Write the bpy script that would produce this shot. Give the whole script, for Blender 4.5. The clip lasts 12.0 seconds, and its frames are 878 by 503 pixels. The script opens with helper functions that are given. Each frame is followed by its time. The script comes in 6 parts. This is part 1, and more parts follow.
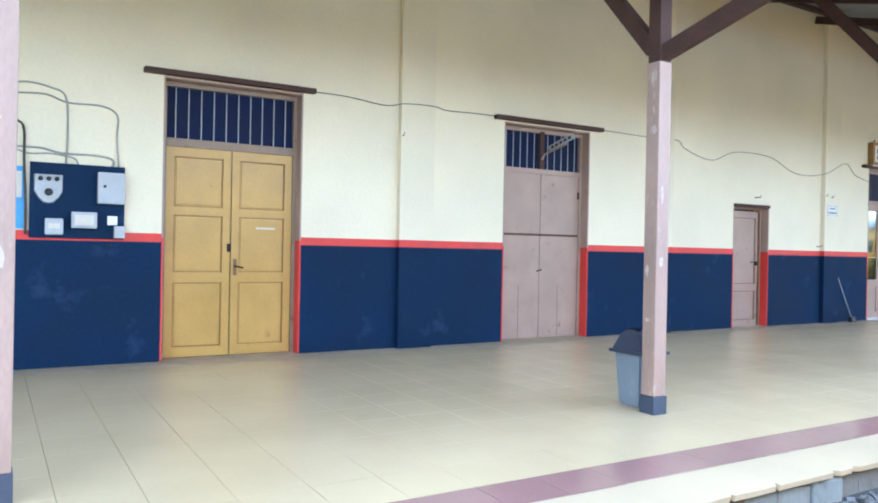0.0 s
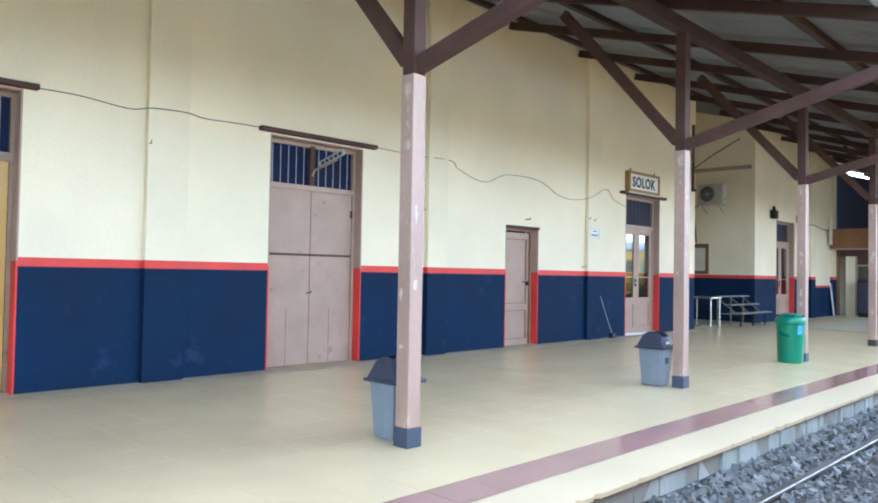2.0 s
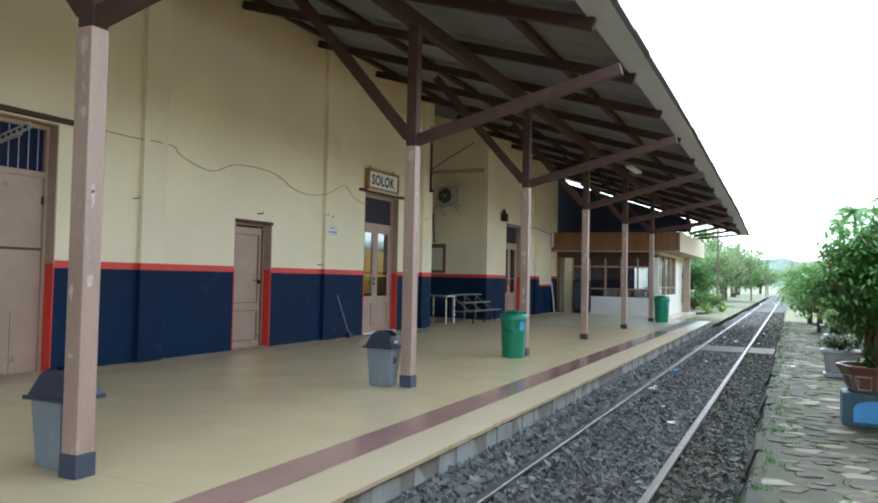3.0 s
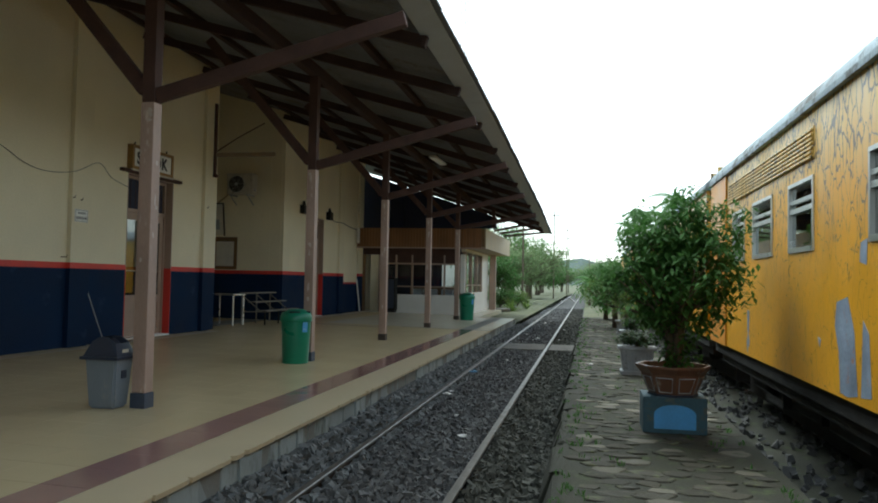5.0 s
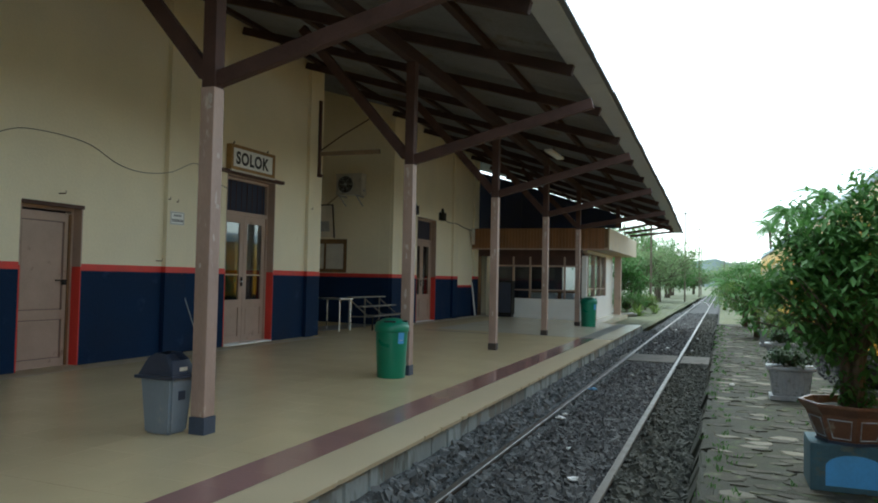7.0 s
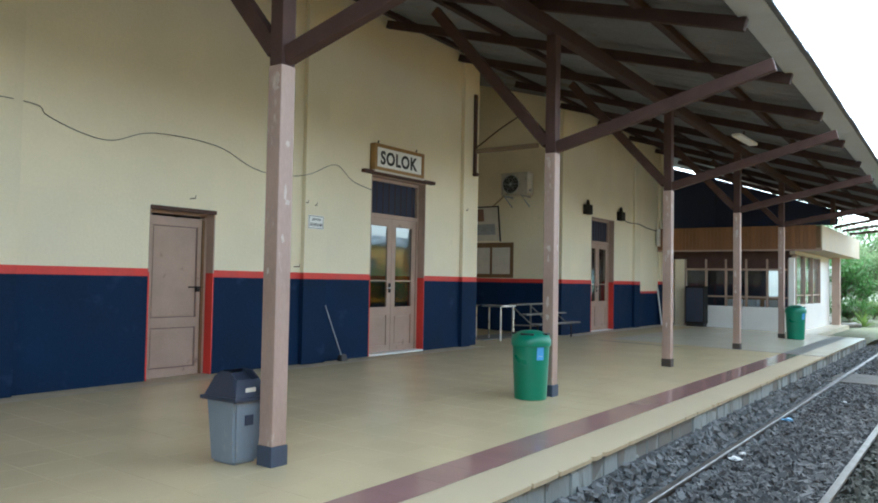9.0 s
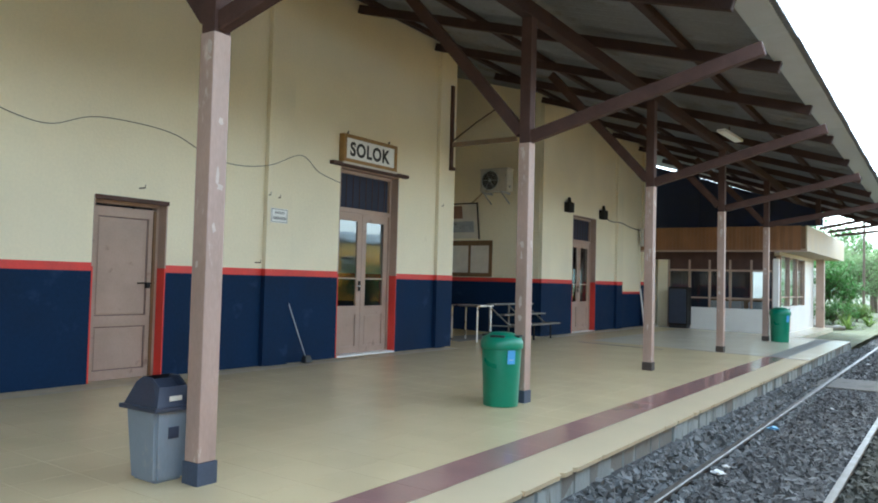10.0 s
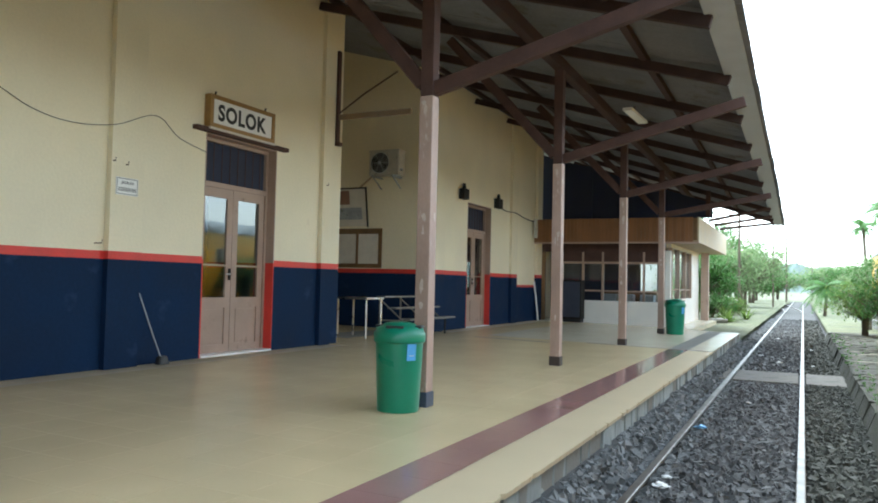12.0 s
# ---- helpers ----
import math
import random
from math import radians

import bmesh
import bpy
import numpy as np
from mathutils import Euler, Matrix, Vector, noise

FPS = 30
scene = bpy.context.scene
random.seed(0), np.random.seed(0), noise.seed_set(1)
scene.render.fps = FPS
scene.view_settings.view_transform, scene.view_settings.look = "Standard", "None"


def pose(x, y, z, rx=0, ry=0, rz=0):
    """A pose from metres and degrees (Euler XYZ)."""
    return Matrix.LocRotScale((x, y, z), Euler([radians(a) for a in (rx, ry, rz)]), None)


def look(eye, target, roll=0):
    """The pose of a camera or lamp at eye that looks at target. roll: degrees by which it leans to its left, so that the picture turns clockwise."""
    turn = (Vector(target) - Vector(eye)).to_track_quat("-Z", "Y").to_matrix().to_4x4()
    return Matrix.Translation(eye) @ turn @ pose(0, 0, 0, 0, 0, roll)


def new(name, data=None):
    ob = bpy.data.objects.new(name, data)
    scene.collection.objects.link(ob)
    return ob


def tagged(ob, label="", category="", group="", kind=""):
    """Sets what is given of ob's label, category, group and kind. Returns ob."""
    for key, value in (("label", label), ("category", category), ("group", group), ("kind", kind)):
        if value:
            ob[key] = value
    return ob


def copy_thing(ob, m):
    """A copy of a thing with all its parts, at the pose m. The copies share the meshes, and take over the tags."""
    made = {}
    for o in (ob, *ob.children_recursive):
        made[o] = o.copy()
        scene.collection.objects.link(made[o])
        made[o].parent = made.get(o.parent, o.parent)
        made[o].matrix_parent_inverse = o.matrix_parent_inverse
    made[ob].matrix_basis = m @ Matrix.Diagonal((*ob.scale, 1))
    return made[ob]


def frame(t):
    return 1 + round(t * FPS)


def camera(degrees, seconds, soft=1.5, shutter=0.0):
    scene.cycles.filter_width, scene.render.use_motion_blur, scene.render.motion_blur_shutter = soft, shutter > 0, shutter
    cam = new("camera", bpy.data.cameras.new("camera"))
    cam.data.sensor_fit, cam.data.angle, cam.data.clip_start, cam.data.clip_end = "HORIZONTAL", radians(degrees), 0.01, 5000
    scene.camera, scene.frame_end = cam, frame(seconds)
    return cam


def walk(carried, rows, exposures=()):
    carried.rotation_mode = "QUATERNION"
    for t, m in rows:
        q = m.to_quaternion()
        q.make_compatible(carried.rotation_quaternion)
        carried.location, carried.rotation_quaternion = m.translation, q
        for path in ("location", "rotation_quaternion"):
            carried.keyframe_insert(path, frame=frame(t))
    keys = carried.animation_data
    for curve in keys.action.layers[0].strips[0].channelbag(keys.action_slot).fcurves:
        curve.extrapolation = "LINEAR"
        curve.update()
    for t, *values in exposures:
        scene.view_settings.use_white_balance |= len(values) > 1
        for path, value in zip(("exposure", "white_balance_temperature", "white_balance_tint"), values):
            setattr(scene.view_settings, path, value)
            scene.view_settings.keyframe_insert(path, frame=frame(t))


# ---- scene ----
cam = camera(60.5, 12.0, soft=1.9)
PATH = [
    (0, (8.234, 1.283, 1.224), (6.52, 2.314, 1.22), 1.1),
    (0.5, (8.207, 1.272, 1.255), (6.512, 2.335, 1.248), 1.2),
    (1, (8.137, 1.451, 1.248), (6.542, 2.657, 1.238), 1.1),
    (1.5, (8.094, 1.686, 1.258), (6.592, 3.006, 1.299), 1.0),
    (2, (8.059, 1.922, 1.255), (6.675, 3.364, 1.312), 1.0),
    (2.5, (7.957, 2.27, 1.257), (6.822, 3.915, 1.316), 1.2),
    (3, (7.968, 2.554, 1.229), (7.121, 4.364, 1.298), 1.2),
    (3.5, (7.878, 3.033, 1.213), (7.252, 4.932, 1.283), 1.1),
    (5.5, (7.959, 4.383, 1.149), (7.573, 6.344, 1.227), 1.1),
    (6, (7.893, 4.741, 1.144), (7.502, 6.701, 1.222), 1.1),
    (6.5, (7.858, 5.115, 1.194), (7.362, 7.051, 1.27), 1.0),
    (7, (7.868, 5.306, 1.233), (7.163, 7.176, 1.307), 1.2),
    (7.5, (7.906, 5.605, 1.239), (7.021, 7.397, 1.318), 1.0),
    (9.5, (7.966, 7.044, 1.26), (6.784, 8.656, 1.336), 1.1),
    (10, (7.808, 7.313, 1.242), (6.675, 8.959, 1.319), 1.5),
    (10.5, (7.636, 7.593, 1.215), (6.616, 9.312, 1.29), 1.3),
    (11, (7.48, 7.91, 1.207), (6.536, 9.672, 1.287), 1.3),
    (11.5, (7.235, 8.175, 1.048), (6.352, 9.968, 1.128), 1.5),
    (12, (7.022, 8.482, 1.067), (6.151, 10.28, 1.15), 1.3),
]
EXPOSURES = [(0, 3.75, 4930, 5), (1.0, 3.88, 4960, 5), (2.0, 3.75, 5060, 4), (2.5, 3.3, 5260, 3), (3.0, 2.7, 5660, 1), (3.5, 1.8, 5910, 0), (5.3, 1.3, 6060, -4), (6.0, 1.3, 6010, -4), (6.5, 1.38, 5910, -4), (7.0, 1.65, 5810, -5), (7.4, 2.2, 5710, -5), (7.7, 2.45, 5710, -4), (9.3, 2.85, 5460, -1), (10.0, 2.9, 5460, -1), (11.0, 2.85, 5660, -2), (12.0, 2.8, 5810, -1)]
SKY = 0.15
walk(cam, [(t, look(eye, target, roll)) for t, eye, target, roll in PATH], exposures=EXPOSURES)

# ---- world and light: bright overcast morning ----
world = bpy.data.worlds.new("overcast_sky")
scene.world = world
world.use_nodes = True
wn = world.node_tree
sky = wn.nodes.new("ShaderNodeTexSky")
sky.sky_type = "NISHITA"
sky.sun_disc = False
sky.sun_elevation = radians(58)
sky.sun_rotation = radians(-27)
sky.air_density, sky.dust_density, sky.ozone_density = 1.0, 1.5, 1.0
pale = wn.nodes.new("ShaderNodeHueSaturation")
pale.inputs["Saturation"].default_value = 0.35
wn.links.new(sky.outputs["Color"], pale.inputs["Color"])
background = wn.nodes["Background"]
wn.links.new(pale.outputs["Color"], background.inputs["Color"])
background.inputs["Strength"].default_value = SKY
sun_data = bpy.data.lights.new("sun", "SUN")
sun_data.energy, sun_data.angle, sun_data.color = 1.0, radians(50), (1.0, 0.97, 0.92)
sun = new("sun", sun_data)
sun.matrix_world = look((-2.6, 5.0, 8.3), (0, 0, 0))

# ---- materials ----
def surface(name, base, rough=0.6, vary=0.15, scale=3.0, fine=60.0, bump=0.15, dirt=None, dirt_amount=0.0, metal=0.0, each=0.0, streak=1.0, bump_scale=None, coat=0.0, shine=0.5):
    """Two scales of colour variation, dirt patches, fine relief."""
    m = bpy.data.materials.new(name)
    m.use_nodes = True
    nt = m.node_tree
    N, L = nt.nodes, nt.links
    p = N["Principled BSDF"]
    co = N.new("ShaderNodeTexCoord")
    mp = N.new("ShaderNodeMapping")
    mp.inputs["Scale"].default_value = (1, 1, streak)
    L.new(co.outputs["Object"], mp.inputs["Vector"])
    big = N.new("ShaderNodeTexNoise")
    big.inputs["Scale"].default_value, big.inputs["Detail"].default_value = scale, 5
    L.new(mp.outputs["Vector"], big.inputs["Vector"])
    small = N.new("ShaderNodeTexNoise")
    small.inputs["Scale"].default_value, small.inputs["Detail"].default_value = fine, 4
    L.new(mp.outputs["Vector"], small.inputs["Vector"])
    add = N.new("ShaderNodeMath")
    add.operation = "MULTIPLY_ADD"
    L.new(small.outputs["Fac"], add.inputs[0])
    add.inputs[1].default_value = 0.4
    L.new(big.outputs["Fac"], add.inputs[2])
    last = add
    if each:
        info = N.new("ShaderNodeObjectInfo")
        geo = N.new("ShaderNodeNewGeometry")
        s1 = N.new("ShaderNodeMath")
        s1.operation = "ADD"
        L.new(info.outputs["Random"], s1.inputs[0])
        L.new(geo.outputs["Random Per Island"], s1.inputs[1])
        s2 = N.new("ShaderNodeMath")
        s2.operation = "FRACT"
        L.new(s1.outputs[0], s2.inputs[0])
        s3 = N.new("ShaderNodeMath")
        s3.operation = "MULTIPLY_ADD"
        L.new(s2.outputs[0], s3.inputs[0])
        s3.inputs[1].default_value = each
        L.new(add.outputs[0], s3.inputs[2])
        last = s3
    ramp = N.new("ShaderNodeMapRange")
    ramp.inputs["From Min"].default_value, ramp.inputs["From Max"].default_value = 0.45, 0.95 + each
    ramp.inputs["To Min"].default_value, ramp.inputs["To Max"].default_value = 1 - vary, 1 + vary
    L.new(last.outputs[0], ramp.inputs["Value"])
    mul = N.new("ShaderNodeVectorMath")
    mul.operation = "SCALE"
    mul.inputs[0].default_value = base
    L.new(ramp.outputs["Result"], mul.inputs["Scale"])
    colour = mul.outputs["Vector"]
    if dirt:
        patch = N.new("ShaderNodeTexNoise")
        patch.inputs["Scale"].default_value, patch.inputs["Detail"].default_value = scale * 1.7, 8
        patch.inputs["Roughness"].default_value = 0.65
        L.new(mp.outputs["Vector"], patch.inputs["Vector"])
        cut = N.new("ShaderNodeMapRange")
        cut.inputs["From Min"].default_value, cut.inputs["From Max"].default_value = 0.68 - 0.3 * dirt_amount, 0.74 - 0.2 * dirt_amount
        L.new(patch.outputs["Fac"], cut.inputs["Value"])
        mix = N.new("ShaderNodeMix")
        mix.data_type = "RGBA"
        mix.inputs["B"].default_value = (*dirt, 1)
        L.new(cut.outputs["Result"], mix.inputs["Factor"])
        L.new(colour, mix.inputs["A"])
        colour = mix.outputs["Result"]
    L.new(colour, p.inputs["Base Color"])
    p.inputs["Metallic"].default_value = metal
    p.inputs["Coat Weight"].default_value = coat
    p.inputs["Specular IOR Level"].default_value = shine
    rr = N.new("ShaderNodeMapRange")
    rr.inputs["From Min"].default_value, rr.inputs["From Max"].default_value = 0.3, 0.7
    rr.inputs["To Min"].default_value, rr.inputs["To Max"].default_value = max(rough - 0.1, 0.03), min(rough + 0.12, 1)
    L.new(big.outputs["Fac"], rr.inputs["Value"])
    L.new(rr.outputs["Result"], p.inputs["Roughness"])
    if bump:
        b = N.new("ShaderNodeBump")
        b.inputs["Strength"].default_value, b.inputs["Distance"].default_value = bump, 0.01
        L.new(small.outputs["Fac"] if not bump_scale else big.outputs["Fac"], b.inputs["Height"])
        L.new(b.outputs["Normal"], p.inputs["Normal"])
    return m


def peeling(name, base, under, crack, amount, top_z):
    """Old coach paint: crazed, flaking more towards the gutter, with bare patches."""
    m = surface(name, base, 0.38, 0.14, 1.4, 25, 0.1)
    nt = m.node_tree
    N, L = nt.nodes, nt.links
    p = N["Principled BSDF"]
    src = p.inputs["Base Color"].links[0].from_socket
    co = N.new("ShaderNodeTexCoord")
    mp = N.new("ShaderNodeMapping")
    mp.inputs["Scale"].default_value = (1, 1, 0.38)
    L.new(co.outputs["Object"], mp.inputs["Vector"])
    wob = N.new("ShaderNodeTexNoise")
    wob.inputs["Scale"].default_value, wob.inputs["Detail"].default_value = 9, 6
    L.new(mp.outputs["Vector"], wob.inputs["Vector"])
    warp = N.new("ShaderNodeMix")
    warp.data_type = "RGBA"
    warp.blend_type = "ADD"
    warp.inputs["Factor"].default_value = 0.12
    L.new(mp.outputs["Vector"], warp.inputs["A"])
    L.new(wob.outputs["Color"], warp.inputs["B"])
    hz = N.new("ShaderNodeSeparateXYZ")
    L.new(co.outputs["Object"], hz.inputs[0])
    hn = N.new("ShaderNodeMath")
    hn.operation = "MULTIPLY_ADD"
    L.new(wob.outputs["Fac"], hn.inputs[0])
    hn.inputs[1].default_value = 0.9
    L.new(hz.outputs["Z"], hn.inputs[2])
    fade = N.new("ShaderNodeMapRange")
    fade.inputs["From Min"].default_value, fade.inputs["From Max"].default_value = top_z - 0.25, top_z + 0.35
    fade.inputs["To Max"].default_value = 0.85
    L.new(hn.outputs[0], fade.inputs["Value"])
    bleach = N.new("ShaderNodeMix")
    bleach.data_type = "RGBA"
    L.new(fade.outputs["Result"], bleach.inputs["Factor"])
    L.new(src, bleach.inputs["A"])
    bleach.inputs["B"].default_value = (0.74, 0.50, 0.14, 1)
    src = bleach.outputs["Result"]
    vo = N.new("ShaderNodeTexVoronoi")
    vo.feature = "DISTANCE_TO_EDGE"
    vo.inputs["Scale"].default_value = 11
    L.new(warp.outputs["Result"], vo.inputs["Vector"])
    xyz = N.new("ShaderNodeSeparateXYZ")
    L.new(co.outputs["Object"], xyz.inputs[0])
    band = N.new("ShaderNodeMapRange")
    band.inputs["From Min"].default_value, band.inputs["From Max"].default_value = top_z - 1.3, top_z
    band.inputs["To Min"].default_value, band.inputs["To Max"].default_value = 0.15, 1.25
    L.new(xyz.outputs["Z"], band.inputs["Value"])
    zone = N.new("ShaderNodeTexNoise")
    zone.inputs["Scale"].default_value, zone.inputs["Detail"].default_value = 2.2, 5
    L.new(co.outputs["Object"], zone.inputs["Vector"])
    zb = N.new("ShaderNodeMath")
    zb.operation = "MULTIPLY"
    L.new(zone.outputs["Fac"], zb.inputs[0])
    L.new(band.outputs["Result"], zb.inputs[1])
    width = N.new("ShaderNodeMath")
    width.operation = "MULTIPLY"
    L.new(zb.outputs[0], width.inputs[0])
    width.inputs[1].default_value = amount
    less = N.new("ShaderNodeMath")
    less.operation = "LESS_THAN"
    L.new(vo.outputs["Distance"], less.inputs[0])
    L.new(width.outputs[0], less.inputs[1])
    mix = N.new("ShaderNodeMix")
    mix.data_type = "RGBA"
    L.new(less.outputs[0], mix.inputs["Factor"])
    L.new(src, mix.inputs["A"])
    mix.inputs["B"].default_value = (*crack, 1)
    bare = N.new("ShaderNodeTexNoise")
    bare.inputs["Scale"].default_value, bare.inputs["Detail"].default_value = 1.6, 9
    bare.inputs["Roughness"].default_value = 0.6
    off = N.new("ShaderNodeMapping")
    off.inputs["Location"].default_value = (3.1, 7.3, 1.9)
    off.inputs["Scale"].default_value = (1, 1, 0.6)
    L.new(co.outputs["Object"], off.inputs["Vector"])
    L.new(off.outputs["Vector"], bare.inputs["Vector"])
    cut = N.new("ShaderNodeMath")
    cut.operation = "GREATER_THAN"
    L.new(bare.outputs["Fac"], cut.inputs[0])
    cut.inputs[1].default_value = 0.69
    mix2 = N.new("ShaderNodeMix")
    mix2.data_type = "RGBA"
    L.new(cut.outputs[0], mix2.inputs["Factor"])
    L.new(mix.outputs["Result"], mix2.inputs["A"])
    mix2.inputs["B"].default_value = (*under, 1)
    L.new(mix2.outputs["Result"], p.inputs["Base Color"])
    inv = N.new("ShaderNodeMath")
    inv.operation = "ADD"
    L.new(less.outputs[0], inv.inputs[0])
    L.new(cut.outputs[0], inv.inputs[1])
    b = N.new("ShaderNodeBump")
    b.invert = True
    b.inputs["Strength"].default_value, b.inputs["Distance"].default_value = 0.5, 0.006
    L.new(inv.outputs[0], b.inputs["Height"])
    L.new(b.outputs["Normal"], p.inputs["Normal"])
    return m


def glass(name, tint=(0.9, 0.95, 0.95), rough=0.02):
    m = bpy.data.materials.new(name)
    m.use_nodes = True
    p = m.node_tree.nodes["Principled BSDF"]
    p.inputs["Base Color"].default_value = (*tint, 1)
    p.inputs["Transmission Weight"].default_value = 1.0
    p.inputs["Roughness"].default_value = rough
    p.inputs["IOR"].default_value = 1.45
    return m


CREAM = surface("cream_wall_paint", (0.79, 0.71, 0.52), 0.7, 0.08, 0.7, 30, 0.25, dirt=(0.72, 0.64, 0.46), dirt_amount=0.1)
NAVY = surface("navy_wall_paint", (0.008, 0.023, 0.062), 0.7, 0.22, 1.1, 25, 0.25, dirt=(0.02, 0.04, 0.09), dirt_amount=0.3, shine=0.12)
RED = surface("red_band_paint", (0.60, 0.042, 0.032), 0.5, 0.15, 3, 40, 0.15)
MAUVE = surface("mauve_door_paint", (0.37, 0.265, 0.208), 0.5, 0.14, 2.5, 50, 0.15, dirt=(0.24, 0.16, 0.13), dirt_amount=0.25)
POST = surface("faded_mauve_post_paint", (0.37, 0.262, 0.215), 0.6, 0.18, 4, 70, 0.3, dirt=(0.60, 0.52, 0.45), dirt_amount=0.3, streak=0.3)
BROWN = surface("brown_timber_paint", (0.078, 0.043, 0.036), 0.65, 0.25, 4, 60, 0.3, shine=0.25)
DARKTIMBER = surface("dark_roof_timber", (0.055, 0.033, 0.03), 0.75, 0.3, 4, 60, 0.3, shine=0.2)
CHIP = surface("bare_pale_flake", (0.50, 0.42, 0.37), 0.8, 0.15, 20, 80, 0.2)
POSTBASE = surface("dark_blue_post_foot", (0.05, 0.065, 0.10), 0.6, 0.2, 6, 50, 0.2)
OLDFOOT = surface("dark_worn_post_foot", (0.055, 0.042, 0.036), 0.75, 0.3, 6, 50, 0.3)
FRAMEPAINT = surface("dull_brown_frame_paint", (0.25, 0.18, 0.125), 0.5, 0.18, 2.5, 50, 0.2, dirt=(0.15, 0.10, 0.07), dirt_amount=0.3)
# shade of the door panel grooves is put into these two darker paints
OCHREDARK = surface("shaded_ochre_groove", (0.27, 0.145, 0.03), 0.55, 0.2, 4, 45, 0.1)
MAUVEDARK = surface("shaded_mauve_groove", (0.17, 0.11, 0.095), 0.6, 0.2, 4, 45, 0.1)
OCHRE = surface("ochre_door_paint", (0.48, 0.30, 0.075), 0.38, 0.14, 2.0, 45, 0.15, dirt=(0.36, 0.20, 0.05), dirt_amount=0.15)
def glazed(name, base, rough, vary=0.05):
    """Smooth glazed tile: slight cloudy tone, a tone of its own for each piece."""
    m = bpy.data.materials.new(name)
    m.use_nodes = True
    N, L = m.node_tree.nodes, m.node_tree.links
    p = N["Principled BSDF"]
    p.inputs["Roughness"].default_value = rough
    geo = N.new("ShaderNodeNewGeometry")
    cloud = N.new("ShaderNodeTexNoise")
    cloud.inputs["Scale"].default_value, cloud.inputs["Detail"].default_value = 1.3, 2
    L.new(geo.outputs["Position"], cloud.inputs["Vector"])
    speck = N.new("ShaderNodeTexNoise")
    speck.inputs["Scale"].default_value, speck.inputs["Detail"].default_value = 55, 2
    L.new(geo.outputs["Position"], speck.inputs["Vector"])
    info = N.new("ShaderNodeObjectInfo")
    own = N.new("ShaderNodeMath")
    own.operation = "MULTIPLY_ADD"
    L.new(info.outputs["Random"], own.inputs[0])
    own.inputs[1].default_value = 0.12
    L.new(cloud.outputs["Fac"], own.inputs[2])
    both = N.new("ShaderNodeMath")
    both.operation = "MULTIPLY_ADD"
    L.new(speck.outputs["Fac"], both.inputs[0])
    both.inputs[1].default_value = 0.3
    L.new(own.outputs[0], both.inputs[2])
    span = N.new("ShaderNodeMapRange")
    span.inputs["From Min"].default_value, span.inputs["From Max"].default_value = 0.4, 1.0
    span.inputs["To Min"].default_value, span.inputs["To Max"].default_value = 1 - vary, 1 + vary
    L.new(both.outputs[0], span.inputs["Value"])
    tone = N.new("ShaderNodeVectorMath")
    tone.operation = "SCALE"
    tone.inputs[0].default_value = base
    L.new(span.outputs["Result"], tone.inputs["Scale"])
    L.new(tone.outputs["Vector"], p.inputs["Base Color"])
    return m


PALETILE = glazed("pale_worn_tile", (0.66, 0.60, 0.46), 0.24, 0.08)
TILE = glazed("beige_floor_tile", (0.69, 0.565, 0.34), 0.25, 0.07)
GROUT = surface("tile_grout", (0.46, 0.38, 0.25), 0.8, 0.2, 4, 50, 0.2)
MAROON = glazed("maroon_floor_tile", (0.34, 0.195, 0.18), 0.13, 0.12)
CREAMTILE = glazed("cream_edge_tile", (0.66, 0.55, 0.36), 0.32, 0.05)
STEP = surface("bluish_edge_stone", (0.27, 0.295, 0.285), 0.75, 0.25, 3, 40, 0.4, each=0.15, dirt=(0.13, 0.14, 0.12), dirt_amount=0.45, streak=0.35)
CONCRETE = surface("grey_concrete", (0.185, 0.18, 0.16), 0.85, 0.2, 2, 40, 0.4, dirt=(0.16, 0.15, 0.12), dirt_amount=0.4)
SLAB = surface("dark_worn_slab", (0.115, 0.105, 0.09), 0.85, 0.25, 3, 40, 0.4, dirt=(0.06, 0.058, 0.05), dirt_amount=0.45)
BALLAST = surface("ballast_bed", (0.045, 0.044, 0.043), 0.9, 0.4, 6, 90, 0.8)
STONE = surface("ballast_stone", (0.088, 0.088, 0.088), 0.8, 0.8, 12, 90, 0.4, each=0.9)
PALESTONE = surface("pale_grey_ballast_stone", (0.135, 0.14, 0.14), 0.8, 0.7, 12, 90, 0.4, each=0.9)
DARKSTONE = surface("dark_olive_ballast_stone", (0.05, 0.051, 0.041), 0.85, 0.7, 12, 90, 0.4, each=0.9)
RAIL = surface("rusty_rail_web", (0.085, 0.055, 0.04), 0.7, 0.3, 8, 80, 0.3, metal=0.3)
RAILTOP = surface("polished_rail_head", (0.13, 0.118, 0.105), 0.42, 0.15, 6, 80, 0.05, metal=0.5)
KERB = surface("dark_mossy_kerb_stone", (0.026, 0.027, 0.018), 0.95, 0.4, 4, 60, 0.6, each=0.5, dirt=(0.034, 0.04, 0.02), dirt_amount=0.5)
COBBLE = surface("weathered_cobble", (0.047, 0.044, 0.032), 0.9, 0.4, 5, 60, 0.6, each=0.9, dirt=(0.085, 0.095, 0.045), dirt_amount=0.45)
PALECOBBLE = surface("pale_worn_cobble", (0.14, 0.13, 0.10), 0.85, 0.4, 6, 60, 0.6, each=0.9, dirt=(0.07, 0.075, 0.04), dirt_amount=0.35)
EARTH = surface("damp_mossy_earth", (0.032, 0.033, 0.021), 0.95, 0.4, 3, 50, 0.7, dirt=(0.05, 0.07, 0.025), dirt_amount=0.4)
